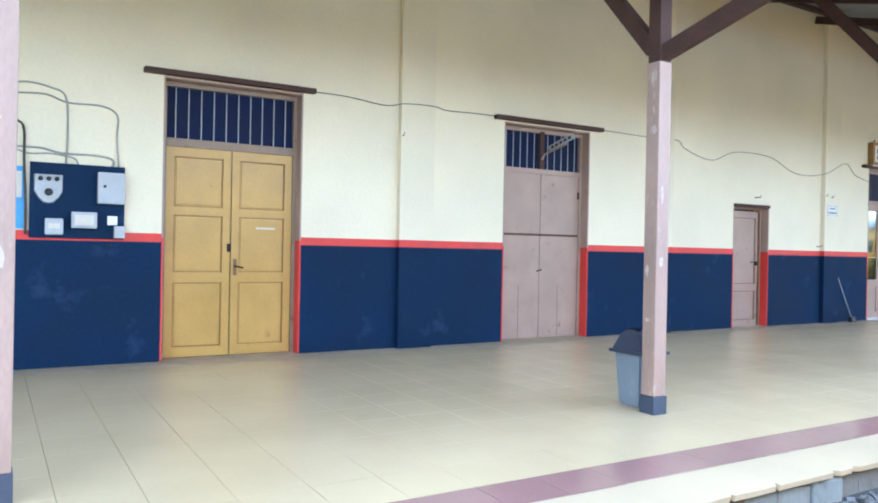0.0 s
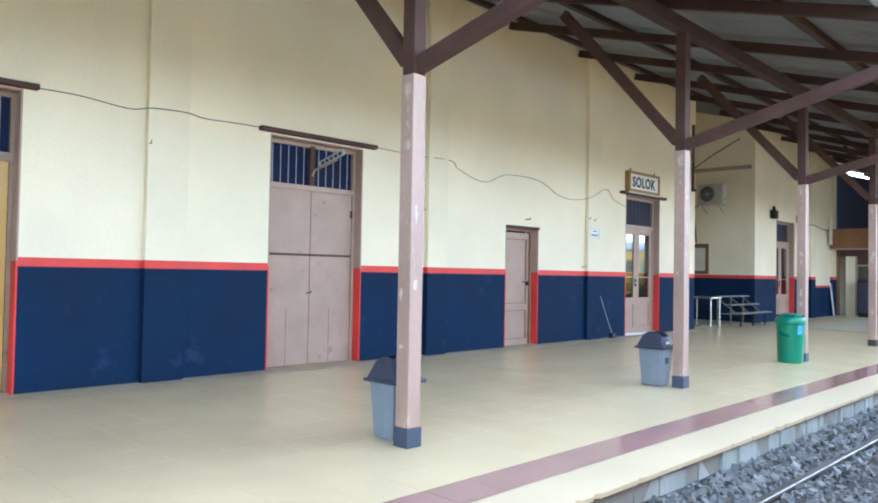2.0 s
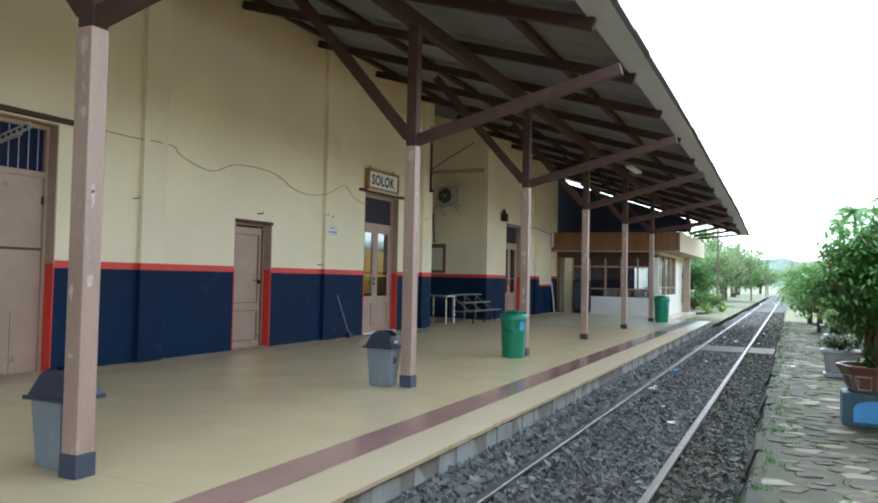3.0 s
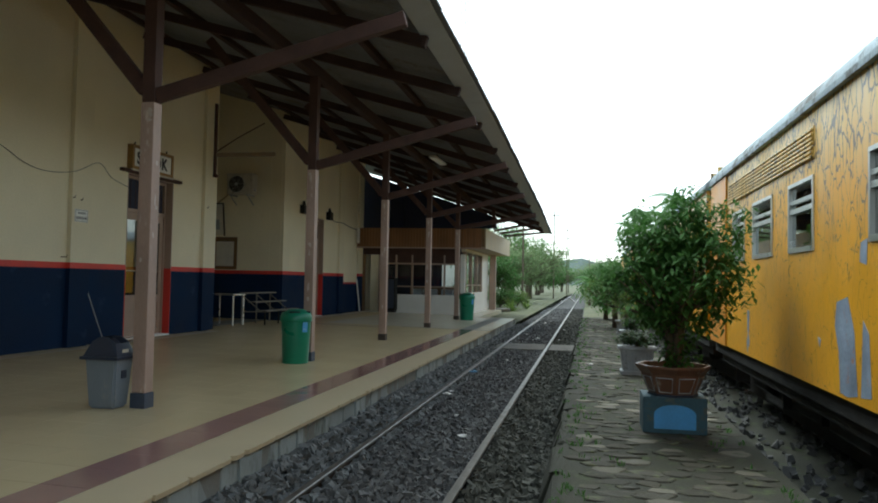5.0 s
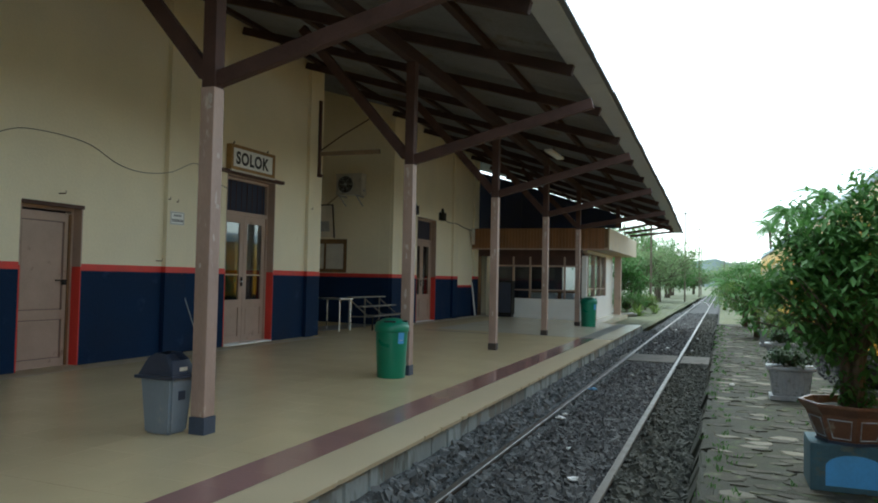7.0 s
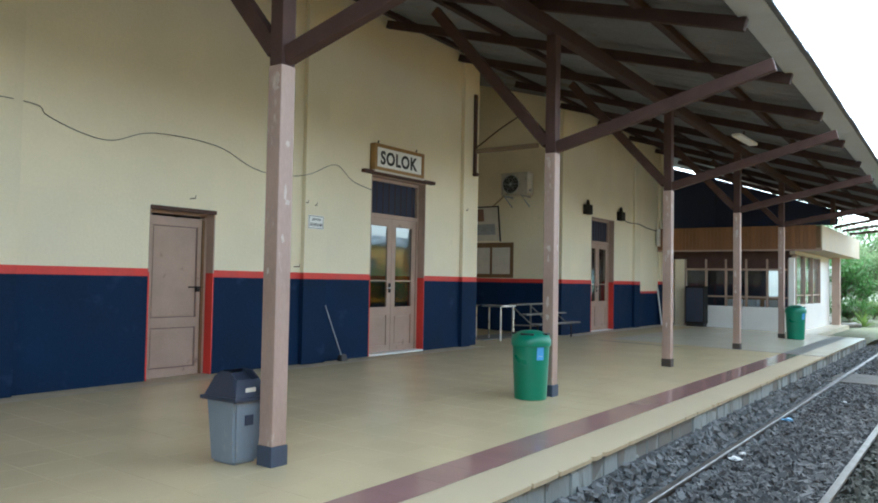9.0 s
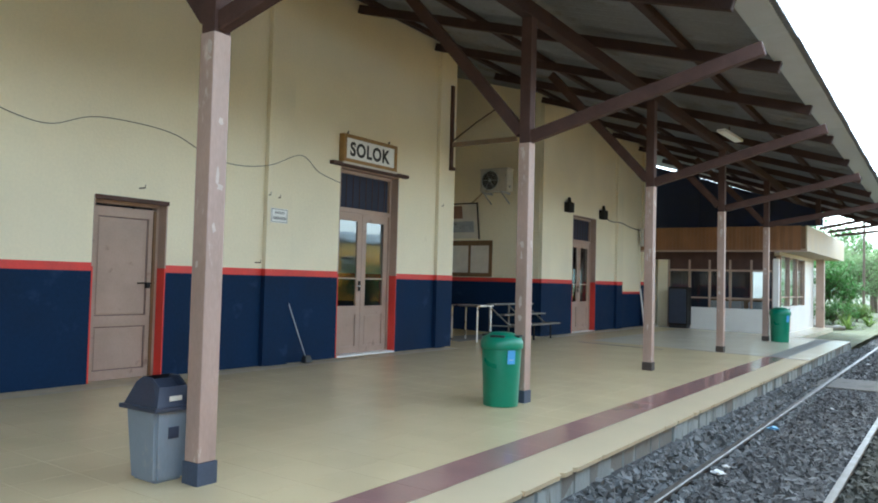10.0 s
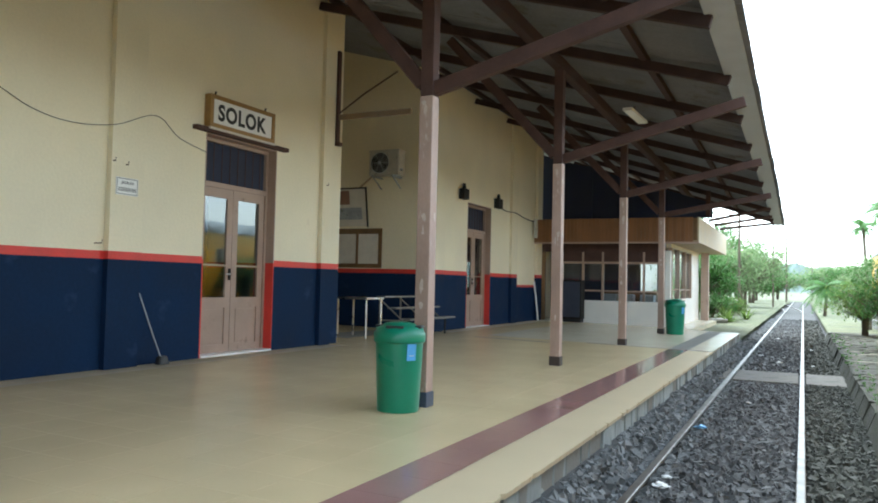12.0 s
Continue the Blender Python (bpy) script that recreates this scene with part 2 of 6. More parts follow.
GRASSY = surface("rough_grassy_ground", (0.085, 0.095, 0.042), 0.95, 0.35, 1.2, 40, 0.7, dirt=(0.13, 0.11, 0.07), dirt_amount=0.35)
ROOFSHEET = surface("grey_corrugated_sheet", (0.175, 0.175, 0.19), 0.7, 0.22, 0.8, 20, 0.1, dirt=(0.13, 0.115, 0.10), dirt_amount=0.35, streak=1)
YELLOW = peeling("flaking_yellow_coach_paint", (0.74, 0.36, 0.012), (0.26, 0.29, 0.34), (0.13, 0.08, 0.035), 0.085, 2.86)
PALEYELLOW = peeling("flaking_pale_coach_paint", (0.74, 0.50, 0.15), (0.26, 0.29, 0.34), (0.15, 0.10, 0.05), 0.08, 2.72)
PATCH = surface("bare_primer_patch", (0.22, 0.27, 0.35), 0.6, 0.3, 6, 40, 0.3, dirt=(0.33, 0.16, 0.10), dirt_amount=0.3)
COACHROOF = surface("weathered_coach_roof", (0.33, 0.39, 0.43), 0.7, 0.35, 2.5, 40, 0.4, dirt=(0.12, 0.12, 0.11), dirt_amount=0.6)
BLACK = surface("black_grimy_steel_and_shade", (0.013, 0.012, 0.011), 0.9, 0.3, 5, 50, 0.3)
ALU = surface("brushed_aluminium", (0.62, 0.62, 0.60), 0.35, 0.08, 8, 60, 0.05, metal=0.9)
STEEL = surface("stainless_tube", (0.58, 0.58, 0.57), 0.3, 0.1, 6, 60, 0.05, metal=1.0)
GREYPLASTIC = surface("grey_bin_plastic", (0.20, 0.235, 0.28), 0.45, 0.12, 3, 60, 0.1, dirt=(0.30, 0.31, 0.31), dirt_amount=0.25, streak=0.4)
DARKPLASTIC = surface("dark_bin_lid_plastic", (0.035, 0.045, 0.075), 0.4, 0.15, 4, 60, 0.1)
GREENPLASTIC = surface("green_bin_plastic", (0.016, 0.20, 0.115), 0.35, 0.12, 3, 60, 0.08)
WHITE = surface("white_paint", (0.80, 0.79, 0.76), 0.55, 0.06, 2, 50, 0.1)
DUSTYWHITE = surface("dust_stained_white_enamel", (0.50, 0.47, 0.41), 0.5, 0.2, 5, 50, 0.1, dirt=(0.22, 0.19, 0.15), dirt_amount=0.4, streak=0.5)
# near-black: the shade of unlit rooms is put into this colour
DARKVOID = surface("unlit_room_shade", (0.03, 0.035, 0.06), 0.9, 0.2, 2, 30, 0.1)
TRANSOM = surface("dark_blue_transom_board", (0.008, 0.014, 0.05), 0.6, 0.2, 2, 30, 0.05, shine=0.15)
# shade under the gable is put into this dark navy
GABLESHADE = surface("navy_gable_shade", (0.014, 0.02, 0.05), 0.7, 0.25, 2, 30, 0.2)
FASCIA = surface("brown_wood_slat", (0.22, 0.10, 0.04), 0.5, 0.25, 3, 40, 0.2, each=0.35)
SIGNWOOD = surface("ochre_varnished_frame", (0.30, 0.17, 0.05), 0.45, 0.2, 6, 60, 0.15)
CLAY = surface("faded_clay_print", (0.24, 0.13, 0.095), 0.7, 0.15, 4, 40, 0.0)
TAN = surface("tan_board_paint", (0.42, 0.33, 0.21), 0.6, 0.15, 2, 40, 0.15)
FRAMEWOOD = surface("varnished_brown_frame", (0.17, 0.095, 0.04), 0.45, 0.2, 6, 60, 0.15)
DULLSTEEL = surface("dull_tarnished_steel", (0.20, 0.19, 0.175), 0.55, 0.25, 5, 50, 0.15, dirt=(0.10, 0.08, 0.06), dirt_amount=0.35, metal=0.3)
GREYMETAL = surface("grey_enamelled_metal", (0.42, 0.44, 0.46), 0.45, 0.12, 4, 50, 0.1)
INK = surface("black_letter_paint", (0.012, 0.012, 0.014), 0.5, 0.1, 6, 50, 0.0)
PAPER = surface("faded_paper", (0.62, 0.58, 0.50), 0.8, 0.1, 5, 40, 0.0)
CABLE = surface("dark_cable", (0.05, 0.045, 0.045), 0.6, 0.1, 5, 40, 0.0)
GREYCABLE = surface("grey_cable", (0.34, 0.33, 0.29), 0.6, 0.1, 5, 40, 0.0)
POT = surface("brown_glazed_pot", (0.16, 0.075, 0.045), 0.4, 0.25, 5, 50, 0.2, dirt=(0.28, 0.22, 0.17), dirt_amount=0.25)
BLOCKBLUE = surface("teal_block_paint", (0.05, 0.105, 0.135), 0.75, 0.25, 4, 40, 0.3, dirt=(0.10, 0.115, 0.10), dirt_amount=0.4)
SKYBLUE = surface("light_blue_arch_paint", (0.10, 0.34, 0.68), 0.6, 0.12, 5, 40, 0.15)
TUBGREY = surface("cast_planter_grey", (0.34, 0.36, 0.38), 0.75, 0.2, 5, 40, 0.3, dirt=(0.17, 0.18, 0.16), dirt_amount=0.4)
BARK = surface("grey_brown_bark", (0.13, 0.10, 0.07), 0.9, 0.3, 8, 60, 0.6, streak=0.3)
LEAF = surface("dark_green_leaf", (0.08, 0.18, 0.045), 0.6, 0.35, 8, 60, 0.0, each=0.7, shine=0.2)
LEAFPALE = surface("pale_green_leaf", (0.14, 0.21, 0.05), 0.6, 0.35, 8, 60, 0.0, each=0.7, shine=0.2)
LEAFDARK = surface("deep_green_leaf", (0.03, 0.06, 0.02), 0.5, 0.35, 8, 60, 0.0, each=0.7, shine=0.2)
# distance haze is put into the paler, greyer colours of far leaves and hills
LEAFFAR = surface("hazed_far_tree_leaf", (0.20, 0.27, 0.13), 0.8, 0.3, 2, 20, 0.0, each=0.6, shine=0.2)
HILL = surface("hazed_far_hill", (0.13, 0.17, 0.155), 0.95, 0.2, 0.02, 0.4, 0.0)
RUBBISH = surface("white_litter", (0.72, 0.72, 0.70), 0.6, 0.1, 8, 60, 0.2)
BLUELITTER = surface("light_blue_litter", (0.25, 0.52, 0.80), 0.5, 0.1, 8, 60, 0.1)


def translucent(m, share):
    """Thin leaf: part of the light passes through it."""
    N, L = m.node_tree.nodes, m.node_tree.links
    p = N["Principled BSDF"]
    thin = N.new("ShaderNodeBsdfTranslucent")
    L.new(p.inputs["Base Color"].links[0].from_socket, thin.inputs["Color"])
    mix = N.new("ShaderNodeMixShader")
    mix.inputs["Fac"].default_value = share
    L.new(p.outputs["BSDF"], mix.inputs[1])
    L.new(thin.outputs["BSDF"], mix.inputs[2])
    L.new(mix.outputs["Shader"], N["Material Output"].inputs["Surface"])


for m, share in ((LEAF, 0.35), (LEAFPALE, 0.45), (LEAFDARK, 0.2), (LEAFFAR, 0.5)):
    translucent(m, share)
CLEAR = glass("window_glass")
DARKGLASS = glass("dim_window_glass", (0.55, 0.6, 0.6))
DARKGLASS.node_tree.nodes["Principled BSDF"].inputs["IOR"].default_value = 1.65

# ---- building helpers ----
HOME = {}


def thing(name, loc=(0, 0, 0), label="", category="", group="", kind=""):
    ob = new(name)
    ob.location = loc
    ob.empty_display_size = 0.1
    HOME[ob.name] = Vector(loc)
    return tagged(ob, label, category, group, kind)


def mesh_of(name, bm, mats, at=(0, 0, 0), smooth=False):
    bmesh.ops.translate(bm, verts=bm.verts, vec=-Vector(at))
    me = bpy.data.meshes.new(name)
    if smooth:
        for f in bm.faces:
            f.smooth = True
    bm.to_mesh(me)
    bm.free()
    for m in mats if isinstance(mats, (list, tuple)) else [mats]:
        me.materials.append(m)
    return me


def part(name, bm, material, parent, label="", smooth=False):
    """One mesh under a thing or a part; the bmesh is in world metres."""
    at = HOME[parent.name]
    ob = new(name, mesh_of(name, bm, material, at, smooth))
    ob.parent = parent
    HOME[ob.name] = at
    return tagged(ob, label)


def solid(name, bm, material, loc=(0, 0, 0), label="", category="", group="", kind="", smooth=False):
    """One top-level mesh."""
    ob = new(name, mesh_of(name, bm, material, loc, smooth))
    ob.location = loc
    HOME[ob.name] = Vector(loc)
    return tagged(ob, label, category, group, kind)


def box(x0, y0, z0, x1, y1, z1, bm=None, bevel=0.0, mi=0):
    own = bmesh.new()
    bmesh.ops.create_cube(own, size=1, matrix=Matrix.Translation(((x0 + x1) / 2, (y0 + y1) / 2, (z0 + z1) / 2)) @ Matrix.Diagonal((abs(x1 - x0), abs(y1 - y0), abs(z1 - z0), 1)))
    if bevel:
        bmesh.ops.bevel(own, geom=own.edges[:], offset=bevel, segments=2, profile=0.7, affect="EDGES")
    for f in own.faces:
        f.material_index = mi
    return merge(bm, own)


def merge(bm, own):
    if bm is None:
        return own
    me = bpy.data.meshes.new("tmp")
    own.to_mesh(me)
    own.free()
    bm.from_mesh(me)
    bpy.data.meshes.remove(me)
    return bm


def beam(a, b, w, h, bm=None, bevel=0.006, up=(0, 0, 1)):
    """A squared timber from a to b."""
    a, b = Vector(a), Vector(b)
    d = (b - a)
    z = d.normalized()
    x = z.cross(Vector(up))
    if x.length < 1e-4:
        x = Vector((1, 0, 0))
    x.normalize()
    y = x.cross(z)
    m = Matrix((x, y, z)).transposed().to_4x4()
    m.translation = (a + b) / 2
    own = bmesh.new()
    bmesh.ops.create_cube(own, size=1, matrix=m @ Matrix.Diagonal((w, h, d.length, 1)))
    if bevel:
        bmesh.ops.bevel(own, geom=own.edges[:], offset=bevel, segments=1, affect="EDGES")
    return merge(bm, own)


def rod(points, r, bm=None, sides=8, r_end=None):
    """A round bar along points, tapering to r_end."""
    own = bmesh.new()
    pts = [Vector(p) for p in points]
    rings = []
    for i, p in enumerate(pts):
        d = (pts[min(i + 1, len(pts) - 1)] - pts[max(i - 1, 0)]).normalized()
        u = d.cross(Vector((0, 0, 1)) if abs(d.z) < 0.95 else Vector((1, 0, 0))).normalized()
        v = d.cross(u)
        rad = r if r_end is None else r + (r_end - r) * i / (len(pts) - 1)
        rings.append([own.verts.new(p + rad * (math.cos(k * math.tau / sides) * u + math.sin(k * math.tau / sides) * v)) for k in range(sides)])
    for q, s in zip(rings, rings[1:]):
        for k in range(sides):
            own.faces.new((q[k], q[(k + 1) % sides], s[(k + 1) % sides], s[k]))
    own.faces.new(rings[0][::-1])
    own.faces.new(rings[-1])
    bmesh.ops.recalc_face_normals(own, faces=own.faces[:])
    return merge(bm, own)


def lathe(profile, centre, bm=None, sides=28, squash=1.0):
    """Profile of (radius, height) turned about an upright axis."""
    own = bmesh.new()
    cx, cy, cz = centre
    rings = [[own.verts.new((cx + r * math.cos(k * math.tau / sides), cy + squash * r * math.sin(k * math.tau / sides), cz + h)) for k in range(sides)] for r, h in profile]
    for q, s in zip(rings, rings[1:]):
        for k in range(sides):
            own.faces.new((q[k], q[(k + 1) % sides], s[(k + 1) % sides], s[k]))
    if profile[0][0] > 0.001:
        own.faces.new(rings[0][::-1])
    if profile[-1][0] > 0.001:
        own.faces.new(rings[-1])
    bmesh.ops.remove_doubles(own, verts=own.verts[:], dist=1e-5)
    bmesh.ops.recalc_face_normals(own, faces=own.faces[:])
    return merge(bm, own)


def frustum(x0, y0, x1, y1, z0, z1, grow, bm=None, bevel=0.01):
    """A box that widens upwards by grow on each side."""
    own = bmesh.new()
    lo = [own.verts.new(p) for p in ((x0, y0, z0), (x1, y0, z0), (x1, y1, z0), (x0, y1, z0))]
    g = grow
    hi = [own.verts.new(p) for p in ((x0 - g, y0 - g, z1), (x1 + g, y0 - g, z1), (x1 + g, y1 + g, z1), (x0 - g, y1 + g, z1))]
    own.faces.new(lo[::-1])
    own.faces.new(hi)
    for k in range(4):
        own.faces.new((lo[k], lo[(k + 1) % 4], hi[(k + 1) % 4], hi[k]))
    if bevel:
        bmesh.ops.bevel(own, geom=own.edges[:], offset=bevel, segments=2, affect="EDGES")
    return merge(bm, own)


def raw(name, verts, faces, mats, indices=None, smooth=False):
    me = bpy.data.meshes.new(name)
    me.from_pydata(verts, [], faces)
    for m in mats if isinstance(mats, (list, tuple)) else [mats]:
        me.materials.append(m)
    if indices is not None:
        me.polygons.foreach_set("material_index", indices)
    if smooth:
        me.polygons.foreach_set("use_smooth", [True] * len(me.polygons))
    me.update()
    return me


def lettering(text, x, y, z, width, height, material, parent, name="letters", bold=0.0):
    """Words on a face that looks along +x; y runs with the reading direction."""
    cu = bpy.data.curves.new(name, "FONT")
    cu.body, cu.size, cu.extrude, cu.offset, cu.space_character = text, 1.0, 0.002, bold, 1.12
    cu.align_x, cu.align_y = "CENTER", "CENTER"
    tmp = new("tmp_text", cu)
    dg = bpy.context.evaluated_depsgraph_get()
    me = bpy.data.meshes.new_from_object(tmp.evaluated_get(dg))
    bpy.data.objects.remove(tmp)
    bpy.data.curves.remove(cu)
    co = np.array([v.co[:] for v in me.vertices])
    lo, hi = co.min(0), co.max(0)
    me.transform(Matrix.Diagonal((width / (hi[0] - lo[0]), height / (hi[1] - lo[1]), 1, 1)) @ Matrix.Translation((-(lo[0] + hi[0]) / 2, -(lo[1] + hi[1]) / 2, 0)))
    me.transform(Matrix.Translation(Vector((x, y, z)) - HOME[parent.name]) @ Matrix(((0, 0, 1, 0), (1, 0, 0, 0), (0, 1, 0, 0), (0, 0, 0, 1))))
    me.materials.clear()
    me.materials.append(material)
    ob = new(name, me)
    ob.parent = parent
    HOME[ob.name] = HOME[parent.name]
    return ob

# ---- fall of the platform floor towards the track ----
FALL = Matrix.Translation((0, 0, 0.009)) @ Matrix.Rotation(math.atan(0.0015), 4, "X") @ Matrix.Rotation(math.atan(0.018), 4, "Y")


def floor_z(x, y):
    return 0.009 - 0.018 * x + 0.0015 * y


def settle(ob, x):
    """Set a thing down on the sloping floor."""
    ob.location.z += floor_z(x, ob.location.y)
    return ob


# ---- ground, track bed ----
gb = bmesh.new()
bmesh.ops.create_grid(gb, x_segments=60, y_segments=60, size=1)
for v in gb.verts:
    x, y = v.co.x * 420, v.co.y * 700
    v.co = (x, y + 150, -0.62 + 0.12 * noise.noise(Vector((x * 0.05, y * 0.05, 0))))
solid("ground", gb, GRASSY, label="rough grassy ground around the railway station", category="ground", kind="structure")


def track_bed(name, x0, x1, y0, y1, top, low, material, label, category):
    bm = bmesh.new()
    ny = int((y1 - y0) / 0.5)
    nx = max(2, int((x1 - x0) / 0.2))
    g = [[bm.verts.new((x0 + (x1 - x0) * i / nx, y0 + (y1 - y0) * j / ny, top + 0.02 * noise.noise(Vector((i * 0.7, j * 0.6, x0))) - (0.06 if i in (0, nx) else 0))) for i in range(nx + 1)] for j in range(ny + 1)]
    for j in range(ny):
        for i in range(nx):
            bm.faces.new((g[j][i], g[j][i + 1], g[j + 1][i + 1], g[j + 1][i]))
    return solid(name, bm, material, label=label, category=category, kind="structure")


track_bed("track_bed", 5.5, 7.8, -6, 120, -0.42, -0.6, BALLAST, "dark grey crushed-stone ballast bed of the railway track", "track bed")
track_bed("siding_bed", 9.3, 14.0, -6, 70, -0.36, -0.6, EARTH, "dark earthy bed under the parked coaches", "track bed")
track_bed("far_verge", 1.0, 5.55, 29.6, 120, -0.16, -0.6, GRASSY, "sandy grassy verge beyond the platform end", "verge")
track_bed("far_island_verge", 7.75, 9.4, 34, 120, -0.2, -0.6, GRASSY, "grassy strip between the tracks", "verge")


def rail(x, y0, y1, name="rail", label="worn steel rail with a polished head", bend=None):
    """Flat-foot rail; bend(y) shifts it sideways for the turnout."""
    prof = [(-0.055, -0.125), (0.055, -0.125), (0.055, -0.112), (0.01, -0.098), (0.01, -0.04), (0.033, -0.03), (0.033, -0.006), (0.026, 0.0), (-0.026, 0.0), (-0.033, -0.006), (-0.033, -0.03), (-0.01, -0.04), (-0.01, -0.098), (-0.055, -0.112)]
    bm = bmesh.new()
    n = 1 if bend is None else 24
    rings = []
    for j in range(n + 1):
        y = y0 + (y1 - y0) * j / n
        dx = 0 if bend is None else bend(y)
        rings.append([bm.verts.new((x + dx + a, y, RAIL_Z + b)) for a, b in prof])
    for q, s in zip(rings, rings[1:]):
        for k in range(len(prof)):
            f = bm.faces.new((q[k], q[(k + 1) % len(prof)], s[(k + 1) % len(prof)], s[k]))
            f.material_index = 1 if k in (5, 6, 7, 8) else 0
    bmesh.ops.recalc_face_normals(bm, faces=bm.faces[:])
    return solid(name, bm, [RAIL, RAILTOP], label=label, category="rail", group="rails")


RAIL_Z = -0.35
rail(5.945, -6, 115)
rail(7.01, -6, 115)
turn = lambda y: -0.012 * max(y - 62, 0) ** 1.45
rail(5.945, 62, 100, bend=turn, label="rail of the turnout curving away")
rail(7.01, 62, 100, bend=turn, label="rail of the turnout curving away")
for x in (10.4, 11.5):
    rail(x, -6, 60, label="dull rail under the parked coaches")

# sleepers, nearly buried in the ballast
sleeper = solid("sleeper", box(5.4, -0.11, -0.62, 7.4, 0.11, -0.452, bevel=0.01), CONCRETE, (6.39, 0, -0.46), "grey sleeper nearly buried in ballast", "sleeper", "sleepers")
for k in range(60):
    if k:
        copy_thing(sleeper, Matrix.Translation((6.39, k * 0.62, -0.46)))

# ballast stones
def stones(name, count, x0, x1, y0, y1, z, lo, hi, material, seed, label, keep=None):
    rs = np.random.RandomState(seed)
    base = np.array([(-1, -1, -1), (1, -1, -1), (1, 1, -1), (-1, 1, -1), (-1, -1, 1), (1, -1, 1), (1, 1, 1), (-1, 1, 1)], float) * 0.5
    fc = np.array([(0, 3, 2, 1), (4, 5, 6, 7), (0, 1, 5, 4), (1, 2, 6, 5), (2, 3, 7, 6), (3, 0, 4, 7)])
    P = rs.uniform((x0, y0), (x1, y1), (count, 2))
    if keep is not None:
        P = P[keep(P)]
    n = len(P)
    size = rs.uniform(lo, hi, (n, 1, 1)) * rs.uniform(0.55, 1.25, (n, 1, 3)) * np.array((1.0, 1.0, 0.75))
    V = (base[None] + rs.uniform(-0.24, 0.24, (n, 8, 3))) * size
    q = rs.normal(size=(n, 4))
    q /= np.linalg.norm(q, axis=1)[:, None]
    w, a, b, c = q.T
    R = np.stack([1 - 2 * (b * b + c * c), 2 * (a * b - c * w), 2 * (a * c + b * w), 2 * (a * b + c * w), 1 - 2 * (a * a + c * c), 2 * (b * c - a * w), 2 * (a * c - b * w), 2 * (b * c + a * w), 1 - 2 * (a * a + b * b)], 1).reshape(n, 3, 3)
    V = np.einsum("nij,nkj->nki", R, V)
    V[:, :, 0] += P[:, None, 0]
    V[:, :, 1] += P[:, None, 1]
    V[:, :, 2] += z + rs.uniform(-0.01, 0.02, (n, 1))
    F = (fc[None] + 8 * np.arange(n)[:, None, None]).reshape(-1, 4)
    ob = new(name, raw(name, V.reshape(-1, 3).tolist(), F.tolist(), material))
    return tagged(ob, label, "gravel", kind="stuff")


off_rail = lambda P: (np.abs(P[:, 0] - 5.945) > 0.05) & (np.abs(P[:, 0] - 7.01) > 0.05) & ~((P[:, 1] > 21.4) & (P[:, 1] < 23.05) & (P[:, 0] > 5.7))
# three ballast tones by strip, palest at the platform, darkest at the kerb
for x0, x1, share, stone, words in ((5.53, 6.1, 0.27, PALESTONE, "pale grey crushed-stone ballast beside the platform"), (6.1, 7.0, 0.43, STONE, "dark grey crushed-stone ballast between the rails"), (7.0, 7.62, 0.30, DARKSTONE, "dark olive crushed-stone ballast beside the kerb")):
    stones("ballast", int(27000 * share), x0, x1, 6.5, 22, -0.415, 0.035, 0.068, stone, int(x0 * 10), words, off_rail)
    stones("ballast", int(17000 * share), x0, x1, 22, 50, -0.415, 0.045, 0.085, stone, int(x0 * 10) + 1, words, off_rail)
    stones("ballast", int(6500 * share), x0, x1, -4, 6.5, -0.415, 0.05, 0.09, stone, int(x0 * 10) + 2, words, off_rail)
stones("ballast", 900, 9.32, 10.3, 4, 24, -0.345, 0.03, 0.07, STONE, 4, "rubble and stones beside the parked coaches")

# ballast heaped against the platform edge
wedge = bmesh.new()
ny = 72
prof = [(5.5, -0.45), (5.5, -0.27), (5.6, -0.30), (5.74, -0.42)]
rings = []
for j in range(ny + 1):
    y = -6 + 36 * j / ny
    up = 0.03 * noise.noise(Vector((y * 0.6, 1.5, 0)))
    rings.append([wedge.verts.new((x, y, z + (up if k in (1, 2) else 0))) for k, (x, z) in enumerate(prof)])
for q, s in zip(rings, rings[1:]):
    for k in range(3):
        wedge.faces.new((q[k], q[k + 1], s[k + 1], s[k]))
bmesh.ops.recalc_face_normals(wedge, faces=wedge.faces[:])
solid("ballast_shoulder", wedge, BALLAST, label="ballast heaped against the platform edge", category="ballast", kind="structure")
stones("ballast", 2600, 5.56, 5.67, 4, 30, -0.305, 0.035, 0.07, PALESTONE, 6, "crushed stone heaped against the platform edge")
stones("ballast", 2600, 5.64, 5.80, 4, 30, -0.36, 0.035, 0.07, PALESTONE, 7, "crushed stone heaped against the platform edge")
# crossing slabs
for x0, x1 in ((5.5, 5.90), (6.0, 6.955), (7.065, 7.66)):
    solid("crossing_slab", box(x0, 21.4, -0.5, x1, 23.0, -0.358, bevel=0.012), SLAB, ((x0 + x1) / 2, 22.6, -0.5), "worn grey concrete crossing slab across the track", "slab", "crossing slabs")

